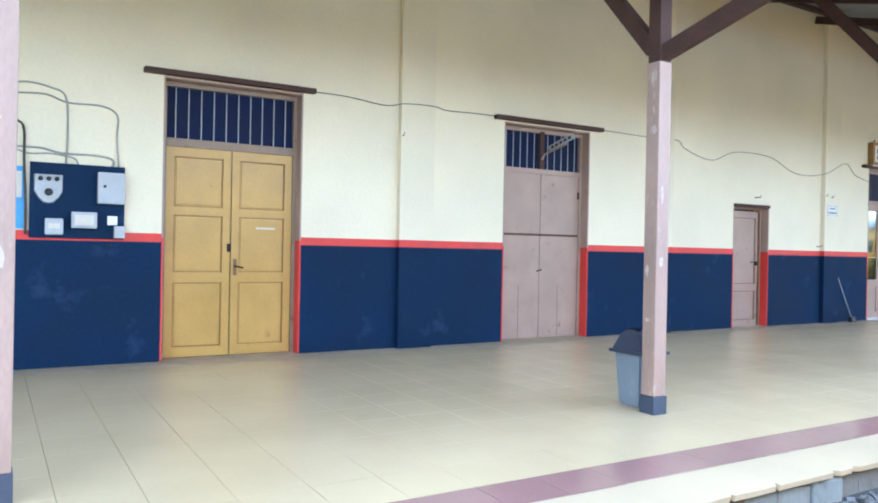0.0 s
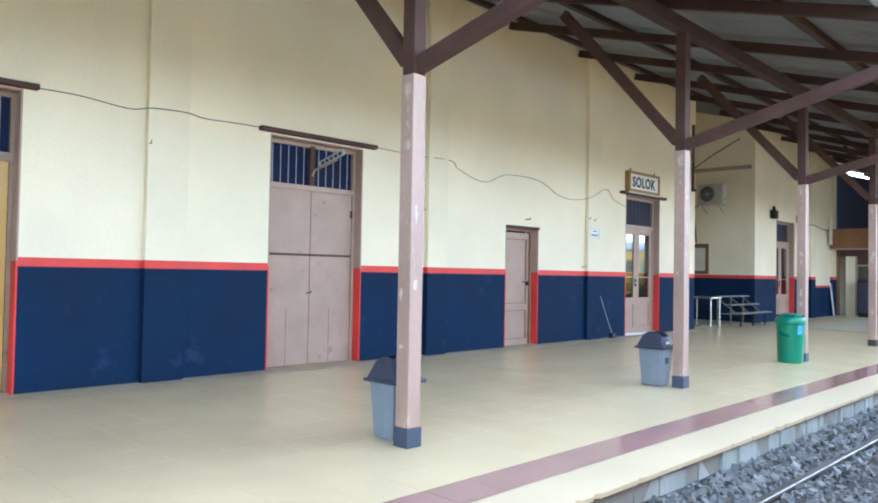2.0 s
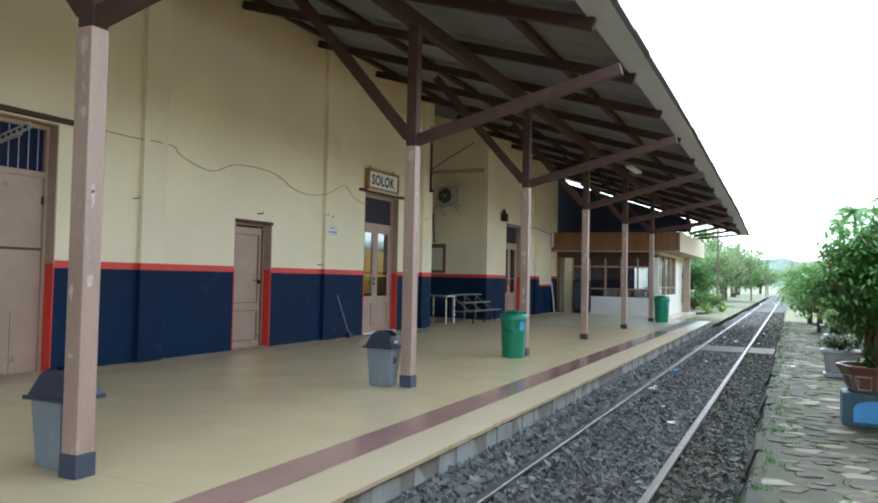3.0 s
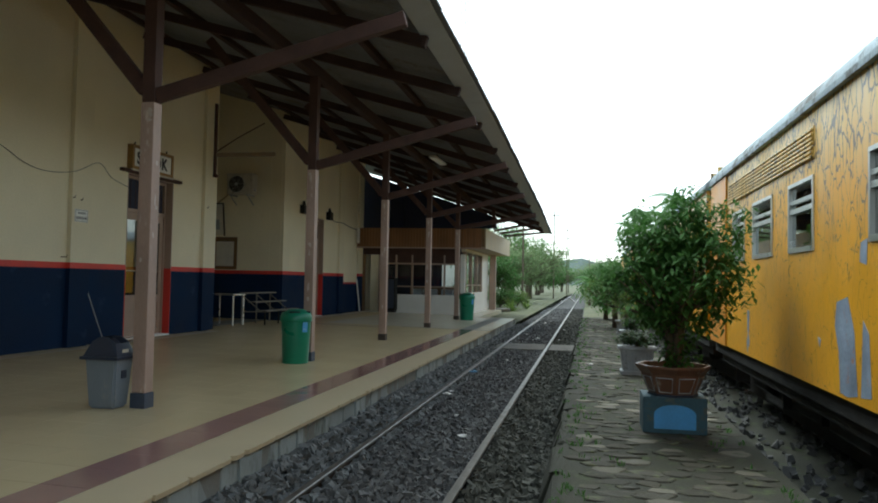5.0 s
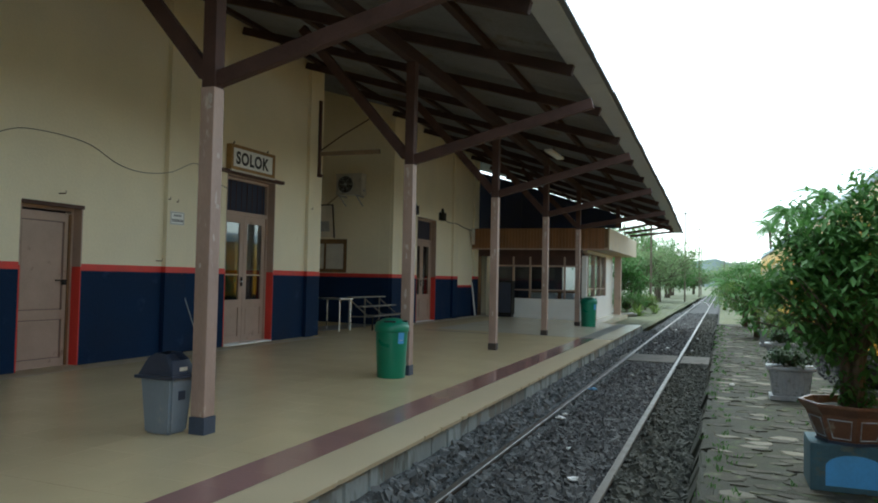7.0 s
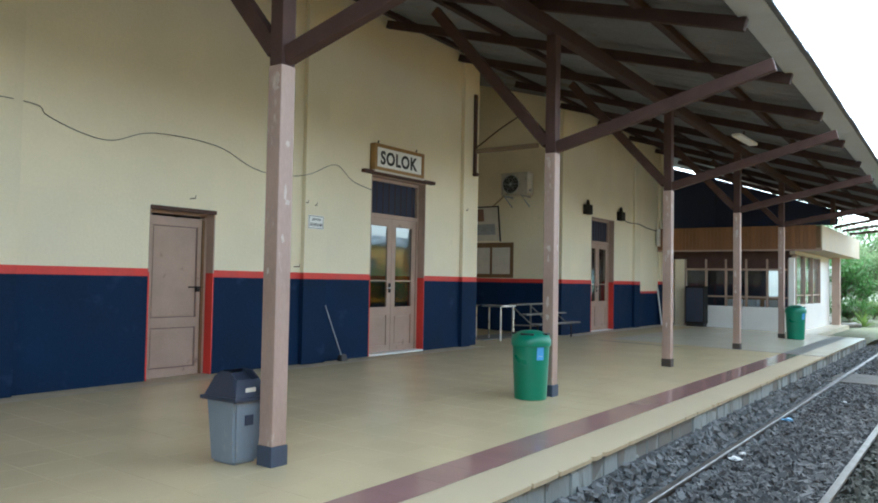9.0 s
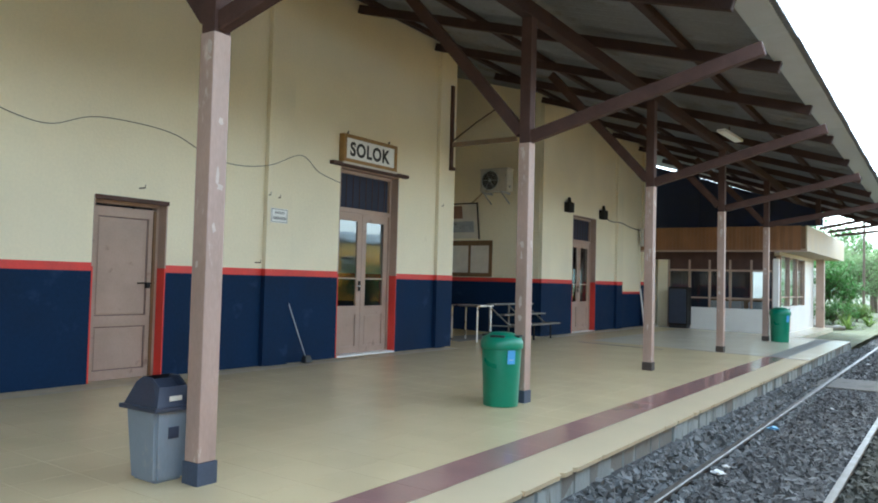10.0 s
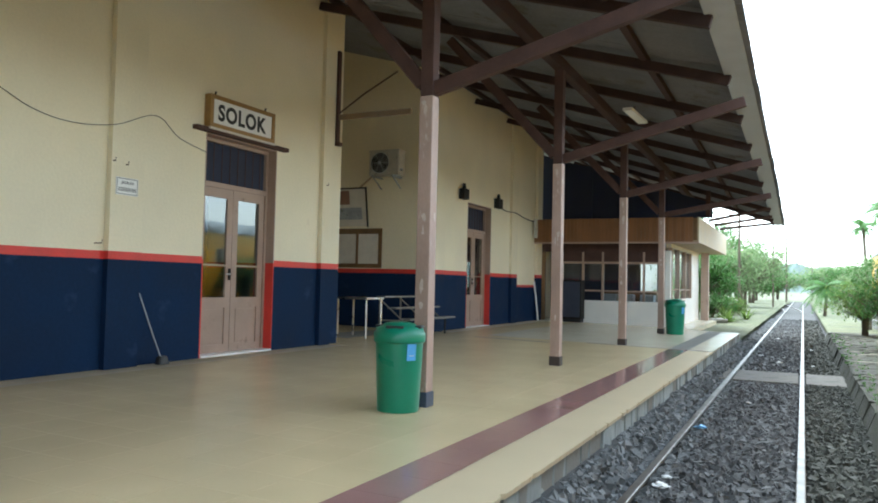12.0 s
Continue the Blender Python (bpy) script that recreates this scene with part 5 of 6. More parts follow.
g = part("pane", box(0.66, KY + 0.06, 0.66, KX0 - 0.03, KY + 0.07, 2.06), CLEAR, k)
g.visible_shadow = False
part("mullion", box(0.60, KY + 0.03, -0.02, 0.66, KY + 0.11, 2.06), MAUVE, k)
part("fascia_core", box(-0.2, 29.32, 2.34, 4.50, 37.2, 2.94), FRAMEWOOD, k)
for i in range(44):
    x = -0.18 + i * 0.104
    if x < 4.42:
        part("slat", box(x, 29.295, 2.31, x + 0.099, 29.318, 2.96), FASCIA, k)
part("side_fascia", box(4.502, 29.30, 2.29, 4.54, 37.2, 2.96), TAN, k)
part("fascia_trim", box(-0.2, 29.28, 2.26, 4.54, 29.33, 2.308), MAUVE, k)
# inside of the kiosk and doorway
part("inner_counter", box(1.3, 32.0, 0, 3.0, 32.5, 0.95, bevel=0.01), FRAMEWOOD, k)
for x in (1.6, 2.1, 2.7):
    part("seat", box(x, 31.0, 0.4, x + 0.4, 31.4, 0.85, bevel=0.03), GREYMETAL, k)
f = thing("drinks_cooler", (1.05, 29.8, 0), "dark upright cooler cabinet beside the kiosk window", "cooler")
part("cabinet", box(0.78, 29.55, 0.08, 1.33, 29.97, 1.2, bevel=0.015), BLACK, f)
part("door", box(0.81, 29.53, 0.14, 1.30, 29.55, 1.15, bevel=0.004), DARKPLASTIC, f)
part("foot", box(0.80, 29.58, 0.0, 1.31, 29.95, 0.08), INK, f)
settle(f, 1.0)
solid("kiosk_door_frame", box(0.0, 30.02, 0, 0.10, 30.12, 2.36), FRAMEWOOD, (0.05, 30.05, 0), "brown door frame of the kiosk passage", "door frame", kind="structure")
# dark navy gable pieces whose colour holds the shade under the roof
solid("gable_boarding", box(-0.4, 30.2, 3.05, 1.45, 30.26, 4.6), GABLESHADE, (0.5, 30.2, 3.0), "dark navy sheet for the gable shade above the kiosk fascia", "wall", kind="structure")
gb = bmesh.new()
pf = [(-0.4, 3.02), (4.78, 3.02), (4.78, 3.42), (1.45, 4.52), (-0.4, 5.1)]
va = [gb.verts.new((x, 30.27, z)) for x, z in pf]
vb = [gb.verts.new((x, 30.33, z)) for x, z in pf]
gb.faces.new(va)
gb.faces.new(vb[::-1])
for i in range(5):
    gb.faces.new((va[i], vb[i], vb[(i + 1) % 5], va[(i + 1) % 5]))
bmesh.ops.recalc_face_normals(gb, faces=gb.faces[:])
solid("gable_panel", gb, GABLESHADE, (2, 30.3, 3.0), "gable panel with its shade put into dark navy, daylight gap above", "wall", kind="structure")
solid("gable_post", box(4.62, 30.1, 3.05, 4.74, 30.2, 3.75), BROWN, (4.7, 30.15, 3.0), "short brown gable post", "post", kind="structure")

# loose white fitting under the roof
l = thing("tube_light", (4.42, 21.4, 4.0), "torn white lamp housing hanging under the roof sheets", "lamp")
part("housing", beam((4.39, 20.95, 4.02), (4.45, 22.0, 4.0), 0.16, 0.05), WHITE, l)
part("bracket", rod([(4.42, 21.4, 4.03), (4.42, 21.4, 4.16)], 0.012), BROWN, l)
# marks on the wall: nails, hooks and small chips
for y, z in ((5.64, 2.62), (12.5, 2.22), (14.28, 1.42), (14.42, 2.35), (14.6, 2.33), (9.9, 2.2), (18.6, 2.6)):
    solid("wall_hook", rod([(0.0, y, z), (0.11, y, z), (0.115, y, z + 0.035)], 0.007, sides=6), BROWN, (0.05, y, z), "small rusty hook in the wall", "hook", "wall hooks")
# floor joints where the paving changes
solid("floor_joint", box(1.2, 22.18, 0.0002, 3.0, 22.26, 0.004), CONCRETE, (2.1, 22.2, 0), "dark worn joint across the floor", "joint", kind="structure").matrix_world = FALL @ Matrix.Translation((2.1, 22.2, 0))
solid("floor_joint", box(3.3, 22.74, 0.0002, PX - 0.02, 22.79, 0.004), CONCRETE, (4.4, 22.7, 0), "dark worn joint across the floor", "joint", kind="structure").matrix_world = FALL @ Matrix.Translation((4.4, 22.7, 0))

# ---- island platform ----
IZ = -0.15
solid("island_core", box(7.76, -6, -0.7, 9.32, 34.5, IZ - 0.009), EARTH, label="mossy earth of the low island platform", category="platform", kind="structure")
kerb = thing("island_kerb", (7.72, 12, IZ), "rough dark stone kerb of the low island platform", "kerb", kind="structure")
rs = random.Random(11)
y = -6.0
while y < 34.4:
    w = rs.uniform(0.5, 0.95)
    bm = box(7.70 + rs.uniform(-0.012, 0.012), y + 0.006, -0.6, 7.83, min(y + w, 34.5) - 0.006, IZ + rs.uniform(-0.03, 0.004), bevel=0.03)
    for v in bm.verts:
        v.co += Vector((rs.uniform(-0.02, 0.02) - (0.15 if v.co.z < -0.4 else 0), rs.uniform(-0.02, 0.02), rs.uniform(-0.015, 0.012)))
    part("kerb_stone", bm, KERB, kerb)
    y += w

# irregular paving stones, parts near the walk, joined further off
def paving_stone(cx, cy, r, seed):
    q = random.Random(seed)
    n = q.choice((5, 6, 7))
    a0 = q.uniform(0, 6)
    top, mid, low = [], [], []
    for k in range(n):
        a = a0 + k * math.tau / n + q.uniform(-0.25, 0.25)
        d = r * q.uniform(0.75, 1.1)
        dx, dy = d * math.cos(a) * 1.25, d * math.sin(a) * 0.85
        h = q.uniform(-0.010, 0.002)
        low.append((cx + dx, cy + dy, IZ - 0.05))
        mid.append((cx + dx, cy + dy, IZ - 0.004 + h))
        top.append((cx + dx * 0.93, cy + dy * 0.93, IZ + 0.003 + h * 1.2))
    return low, mid, top, n


cobbles = thing("cobble_paving", (8.4, 11, IZ), "uneven mossy stone paving on the island platform", "paving", kind="structure")
HOME[cobbles.name] = Vector((0, 0, 0))
cobbles.location = (0, 0, 0)
VV, FF, MI = [], [], []
singles = 0
rs = random.Random(21)
row, y = 0, 4.0
cells = []
while y < 33.8:
    step = 0.17 if y < 20 else 0.22
    x = 7.90 + (0.1 if row % 2 else 0)
    while x < 9.25:
        cells.append((x + rs.uniform(-0.04, 0.04), y + rs.uniform(-0.03, 0.03), step * rs.uniform(0.36, 0.80)))
        x += step * 1.25
    y += step * 0.92
    row += 1
for i, (x, y, r) in enumerate(cells):
    if rs.random() < 0.36:
        continue
    low, mid, top, n = paving_stone(x, y, r, i)
    V = low + mid + top
    F = [tuple(range(2 * n, 3 * n))]
    for k in range(n):
        j = (k + 1) % n
        F += [(k, j, n + j, n + k), (n + k, n + j, 2 * n + j, 2 * n + k)]
    pale = rs.random() < (0.30 if x < 8.45 else 0.07)
    if 8.6 < y < 15.5 and singles < 300:
        singles += 1
        ob = new("paving_stone", raw("paving_stone", V, F, PALECOBBLE if pale else COBBLE))
        ob.parent = cobbles
    else:
        o = len(VV)
        VV += V
        FF += [tuple(o + a for a in f) for f in F]
        MI += [int(pale)] * len(F)
ob = new("paving_rest", raw("paving_rest", VV, FF, [COBBLE, PALECOBBLE], MI))
ob.parent = cobbles
tagged(ob, "", kind="stuff")

# ---- parked coaches ----
CX, TOPZ, LOWZ = 9.6, 2.53, 0.44


def coach(y0, y1, label, windows, vent=None, paint=YELLOW):
    c = thing("coach", ((CX + 1.35), (y0 + y1) / 2, RAIL_Z), label, "railway coach", "parked coaches")
    xa, xb = CX, CX + 2.7
    za, zb = 1.455, 2.005
    part("lower_side", box(xa, y0, LOWZ, xa + 0.06, y1, za), paint, c, "flaking yellow lower side")
    part("upper_side", box(xa, y0, zb, xa + 0.06, y1, TOPZ), paint, c, "flaking pale yellow upper side")
    y = y0
    for a, b in sorted(windows):
        part("window_pillar", box(xa, y, za, xa + 0.06, a, zb), paint, c)
        y = b
    part("window_pillar", box(xa, y, za, xa + 0.06, y1, zb), paint, c)
    part("far_side", box(xb - 0.06, y0, LOWZ, xb, y1, TOPZ), paint, c)
    for y, s in ((y0, 1), (y1, -1)):
        part("end_wall", box(xa + 0.06, y, LOWZ, xb - 0.06, y + 0.06 * s, TOPZ + 0.25), paint, c)
    # arched roof
    n = 22
    V, F = [], []
    arc = [((xa + xb) / 2 - (1.38) * math.cos(math.pi * i / n), TOPZ + 0.46 * math.sin(math.pi * i / n) ** 0.9) for i in range(n + 1)]
    ny = 30
    for j in range(ny + 1):
        yy = y0 - 0.08 + (y1 - y0 + 0.16) * j / ny
        for x, z in arc:
            V.append((x, yy, z + 0.012 * noise.noise(Vector((x * 2, yy * 1.3, 4)))))
    for j in range(ny):
        for i in range(n):
            a = j * (n + 1) + i
            F.append((a, a + 1, a + n + 2, a + n + 1))
    F.append(tuple(range(n + 1))[::-1])
    F.append(tuple(ny * (n + 1) + i for i in range(n + 1)))
    ob = new("roof", raw("roof", [(Vector(v) - HOME[c.name]) for v in V], F, COACHROOF, smooth=True))
    ob.parent = c
    tagged(ob, "weathered grey-blue arched roof")
    part("gutter", box(xa - 0.045, y0, TOPZ - 0.02, xa - 0.001, y1, TOPZ + 0.03, bevel=0.008), COACHROOF, c)
    part("floor_pan", box(xa + 0.06, y0 + 0.06, LOWZ, xb - 0.06, y1 - 0.06, LOWZ + 0.12), BLACK, c)
    # black box and sheet added to block light and darken the coach underside
    part("underside_shade_box", box(xa + 0.45, y0 + 0.2, -0.2, xb - 0.45, y1 - 0.2, LOWZ - 0.002), BLACK, c)
    part("underside_shade_sheet", box(xa + 0.12, y0 + 0.1, 0.18, xa + 0.18, y1 - 0.1, LOWZ - 0.141), BLACK, c)
    part("sill_beam", box(xa + 0.05, y0, LOWZ - 0.14, xa + 0.14, y1, LOWZ - 0.001), BLACK, c)
    part("sole_beam", box(xb - 0.14, y0, LOWZ - 0.14, xb - 0.05, y1, LOWZ - 0.001), BLACK, c)
    for a, b in windows:
        w = part("window", box(xa - 0.012, a, za - 0.01, xa + 0.05, a + 0.028, zb + 0.01), ALU, c, "aluminium framed sliding window")
        part("frame_bar", box(xa - 0.012, b - 0.028, za - 0.01, xa + 0.05, b, zb + 0.01), ALU, w)
        part("frame_bar", box(xa - 0.012, a + 0.028, za - 0.01, xa + 0.05, b - 0.028, za + 0.03), ALU, w)
        part("frame_bar", box(xa - 0.012, a + 0.028, zb - 0.02, xa + 0.05, b - 0.028, zb + 0.01), ALU, w)
        part("frame_bar", box(xa - 0.004, a + 0.028, za + 0.31, xa + 0.04, b - 0.028, za + 0.35), ALU, w)
        part("frame_bar", box(xa - 0.002, a + 0.028, za + 0.39, xa + 0.04, b - 0.028, za + 0.42), ALU, w)
        for q0, q1 in ((za + 0.03, za + 0.31), (za + 0.42, zb - 0.02), (za + 0.35, za + 0.39)):
            g = part("pane", box(xa + 0.018, a + 0.028, q0, xa + 0.024, b - 0.028, q1), DARKGLASS, w)
            g.visible_shadow = False
    if vent:
        a, b = vent
        v = part("louvre_panel", box(xa - 0.006, a, 2.14, xa - 0.001, b, 2.39), PALEYELLOW, c, "ribbed louvre strip above the windows")
        for k in range(7):
            z = 2.152 + k * 0.034
            part("louvre", beam((xa - 0.014, a, z), (xa - 0.014, b, z), 0.022, 0.02, bevel=0.005, up=(1, 0, 0)), PALEYELLOW, v)
    # bogies
    for yc in (y0 + 2.6, y1 - 2.6):
        g = part("bogie", box(xa + 0.28, yc - 1.3, 0.0, xa + 0.40, yc + 1.3, 0.25, bevel=0.02), BLACK, c)
        for dy in (-0.95, 0.95):
            wh = part("wheel", lathe([(0.40, -0.05), (0.42, -0.03), (0.42, 0.03), (0.44, 0.05)], HOME[c.name], sides=24), BLACK, g)
            wh.data.transform(Matrix.Translation(Vector((10.4, yc + dy, RAIL_Z + 0.43)) - HOME[c.name]) @ Matrix.Rotation(radians(90), 4, "Y"))
        part("spring_box", box(xa + 0.2, yc - 0.35, -0.02, xa + 0.28, yc + 0.35, 0.3, bevel=0.02), BLACK, g)
    for k in range(int((y1 - y0) / 2.4)):
        yy = y0 + 1 + k * 2.4
        part("tank", box(xa + 0.2, yy, 0.05, xa + 0.7, yy + rs.uniform(0.6, 1.4), LOWZ - 0.14, bevel=0.02), BLACK, c)
    return c


near = coach(-3.4, 14.85, "old yellow railway coach with flaking paint and sliding windows", [(10.14, 10.86), (11.44, 12.27), (12.68, 13.35), (8.7, 9.0)], (10.15, 13.58))
for pts in ([(9.62, 1.18), (9.40, 1.22), (9.28, 1.0), (9.22, 0.60), (9.40, 0.57), (9.55, 0.58), (9.58, 0.85), (9.66, 1.02)], [(9.12, 1.08), (9.02, 1.0), (8.98, 0.62), (9.16, 0.60)], [(12.55, 1.03), (12.44, 1.02), (12.46, 0.80), (12.52, 0.78)], [(9.16, 1.56), (9.04, 1.58), (9.06, 1.42), (9.18, 1.44)], [(10.05, 0.92), (9.98, 0.90), (10.0, 0.84)]):
    bm = bmesh.new()
    va = [bm.verts.new((CX - 0.0025, a, z - 0.11)) for a, z in pts]
    bm.faces.new(va)
    ex = bmesh.ops.extrude_face_region(bm, geom=bm.faces[:])
    bmesh.ops.translate(bm, verts=[v for v in ex["geom"] if isinstance(v, bmesh.types.BMVert)], vec=(0.0021, 0, 0))
    bmesh.ops.recalc_face_normals(bm, faces=bm.faces[:])
    part("bare_patch", bm, PATCH, near, "bare blue-grey patch where paint has gone")
part("door_pillar", box(CX - 0.02, 13.75, LOWZ, CX - 0.001, 14.85, TOPZ - 0.02, bevel=0.006), surface("orange_coach_paint", (0.68, 0.29, 0.03), 0.4, 0.2, 2, 30, 0.15, dirt=(0.5, 0.3, 0.12), dirt_amount=0.2), near, "brighter orange end panel")
coach(15.4, 29.4, "old yellow railway coach parked behind the plants", [(18 + 1.3 * k, 18.72 + 1.3 * k) for k in range(8)], None)
coach(30.0, 44.3, "old yellow railway coach at the far end of the siding", [(32 + 1.3 * k, 32.72 + 1.3 * k) for k in range(9)], None)

# ---- plants ----
def leaves(rs, centres, per, spread, size, droop=0.3):
    """Folded leaves round twig ends: two triangles each side of a midrib."""
    V, F = [], []
    for c in centres:
        for _ in range(per):
            p = Vector(c) + Vector((rs.gauss(0, spread), rs.gauss(0, spread), rs.gauss(0, spread * 0.7)))
            a = rs.uniform(0, math.tau)
            d = Vector((math.cos(a), math.sin(a), rs.uniform(-1, 0.5) - droop)).normalized()
            s = d.cross(Vector((0, 0, 1))).normalized()
            n = s.cross(d)
            ln = size * rs.uniform(0.7, 1.3)
            w = ln * 0.19
            o = len(V)
            V += [p, p + d * ln * 0.5 + s * w + n * w * 0.3, p + d * ln, p + d * ln * 0.5 - s * w + n * w * 0.3]
            F += [(o, o + 1, o + 2), (o, o + 2, o + 3)]
    return [tuple(v) for v in V], F


def shrub(name, base, height, radius, seed, label, category, material, count, size, trunk_h=0.3, trunk_r=0.04, group="", per=14, squash=0.85, stems=3):
    """Tapered stems, limbs to a lumpy crown, and single leaves."""
    rs = random.Random(seed)
    t = thing(name, base, label, category, group)
    bx, by, bz = base
    bm = bmesh.new()
    ctr = Vector((bx, by, bz + trunk_h + (height - trunk_h) * 0.5))
    tips = []
    while len(tips) < count:
        a, u = rs.uniform(0, math.tau), rs.uniform(-1, 1)
        rad = rs.random() ** 0.45
        lump = 0.72 + 0.5 * noise.noise(Vector((math.cos(a) * 1.6, math.sin(a) * 1.6, u * 1.6 + seed)))
        q = math.sqrt(1 - u * u)
        tips.append(ctr + Vector((radius * q * math.cos(a), radius * q * math.sin(a), (height - trunk_h) * 0.5 * u)) * rad * (lump + 0.3))
    for s in range(stems):
        a = s * math.tau / max(stems, 1) + rs.uniform(0, 1)
        o = Vector((math.cos(a), math.sin(a), 0)) * trunk_r * 0.8
        top = ctr + o * 5
        rod([Vector(base) + o, Vector((bx, by, bz + trunk_h)) + o * 1.5, top], trunk_r, bm, 8, trunk_r * 0.4)
    for tip in tips[:: max(1, len(tips) // 60)]:
        st = Vector((bx, by, bz + trunk_h * rs.uniform(0.8, 1.3)))
        mid = (st + tip) / 2 + Vector((rs.uniform(-0.1, 0.1), rs.uniform(-0.1, 0.1), 0.08)) * radius
        rod([st, mid, tip], trunk_r * 0.35, bm, 5, trunk_r * 0.08)
    part("trunk", bm, BARK, t, smooth=True)
    V, F = leaves(rs, tips, per, radius * 0.10, size)
    ob = new("crown", raw("crown", [Vector(v) - Vector(base) for v in V], F, material))
    ob.parent = t
    return t


def pot_on_block(x, y):
    b = thing("painted_block", (x, y, IZ), "teal painted concrete block with a light blue arch", "block")
    x0, x1, y0, y1, zt = x - 0.275, x + 0.275, y - 0.2, y + 0.24, IZ + 0.315
    part("body", box(x0, y0, IZ - 0.005, x1, y1, zt, bevel=0.012), BLOCKBLUE, b)
    bm = bmesh.new()
    pts = [(-0.18, 0.0), (0.18, 0.0), (0.18, 0.13)] + [(0.18 * math.cos(a) if abs(math.cos(a)) > 0.98 else 0.18 * math.cos(a), 0.13 + 0.085 * math.sin(a)) for a in np.linspace(0.2, math.pi - 0.2, 9)] + [(-0.18, 0.13)]
    va = [bm.verts.new((x + a, y0 - 0.003, IZ + 0.035 + z)) for a, z in pts]
    f = bm.faces.new(va)
    ex = bmesh.ops.extrude_face_region(bm, geom=[f])
    bmesh.ops.translate(bm, verts=[v for v in ex["geom"] if isinstance(v, bmesh.types.BMVert)], vec=(0, 0.006, 0))
    bmesh.ops.recalc_face_normals(bm, faces=bm.faces[:])
    part("arch", bm, SKYBLUE, b, "light blue painted arch")
    p = thing("bonsai_pot", (x, y, zt), "wide brown glazed pot with a flared rim", "pot")
    part("bowl", lathe([(0.20, 0.0), (0.215, 0.02), (0.25, 0.10), (0.285, 0.20), (0.325, 0.245), (0.335, 0.26), (0.335, 0.275), (0.31, 0.275), (0.285, 0.22), (0.0, 0.21)], (x, y, zt), sides=8), POT, p)
    part("soil", lathe([(0.275, 0.215), (0.2, 0.235), (0.0, 0.25)], (x, y, zt), sides=16), EARTH, p)
    part("foot_ring", lathe([(0.225, -0.001), (0.225, 0.02), (0.2, 0.022)], (x, y, zt), sides=8), DARKPLASTIC, p)
    for k in range(8):
        a = (k + 0.5) * math.tau / 8
        n = Vector((math.cos(a), math.sin(a), 0))
        tn = Vector((-math.sin(a), math.cos(a), 0))
        c = Vector((x, y, zt))
        q = [c + n * 0.207 + tn * s * 0.055 + Vector((0, 0, 0.04)) for s in (-1, 1)] + [c + n * 0.258 + tn * s * 0.075 + Vector((0, 0, 0.17)) for s in (1, -1)]
        part("moulding", rod(q + [q[0]], 0.006, sides=5), TUBGREY, p)


pot_on_block(8.715, 11.30)
shrub("ficus_shrub", (8.73, 11.30, 0.39), 1.62, 0.60, 3, "bushy dark green ficus shrub in a brown pot", "shrub", LEAF, 620, 0.085, 0.30, 0.05, per=16, stems=4)
shrub("pot_weeds", (8.75, 11.26, 0.39), 0.32, 0.22, 9, "small green weeds at the foot of the ficus", "plant", LEAF, 30, 0.07, 0.03, 0.008, per=10, stems=1)


def tub(x, y, s=1.0):
    t = thing("planter_tub", (x, y, IZ), "grey fluted planter tub with a lipped rim", "planter", "planter tubs")
    w, d, h = 0.25 * s, 0.17 * s, 0.36 * s
    part("plinth", box(x - w * 0.95, y - d * 1.1, IZ - 0.005, x + w * 0.95, y + d * 1.1, IZ + 0.05, bevel=0.008), TUBGREY, t)
    part("body", frustum(x - w * 0.82, y - d * 0.9, x + w * 0.82, y + d * 0.9, IZ + 0.05, IZ + h, 0.03, bevel=0.01), TUBGREY, t)
    part("rim", box(x - w * 1.1, y - d * 1.2, IZ + h, x + w * 1.1, y + d * 1.2, IZ + h + 0.045, bevel=0.012), TUBGREY, t)
    for k in range(9):
        xx = x - w * 0.74 + k * w * 1.48 / 8
        part("flute", beam((xx, y - d * 0.9 - 0.004, IZ + 0.07), (xx * 1.0 + (xx - x) * 0.13, y - d * 0.9 - 0.03, IZ + h - 0.03), 0.018, 0.012, bevel=0.003), TUBGREY, t)
    return t


for x, y, s, hh, m, lb in ((8.66, 15.6, 1.0, 0.28, LEAFDARK, "low dark leafy plant in a grey tub"), (8.84, 20.2, 0.9, 0.3, LEAFDARK, "low dark leafy plant in a grey tub"), (8.9, 24.5, 0.9, 0.9, LEAFPALE, "pale green bush in a grey tub")):
    tub(x, y, s)
    shrub("tub_plant", (x, y, IZ + 0.38 * s), hh, 0.26 * s if hh < 0.5 else 0.5, int(y), lb, "plant", m, 70, 0.07, 0.03, 0.012, "tub plants", per=12, stems=1)
shrub("yellow_shrub", (9.0, 22.0, IZ), 0.95, 0.4, 31, "thin yellowish shrub on the island platform", "shrub", LEAFPALE, 60, 0.09, 0.2, 0.02, per=10)
shrub("round_shrub", (8.75, 27.5, IZ), 1.9, 0.95, 41, "rounded green shrub in a pot on the island platform", "shrub", LEAF, 190, 0.10, 0.6, 0.05, per=22)
shrub("round_shrub", (8.6, 33.0, IZ), 1.6, 0.9, 43, "rounded green shrub further along the island platform", "shrub", LEAFPALE, 160, 0.10, 0.4, 0.05, per=22)


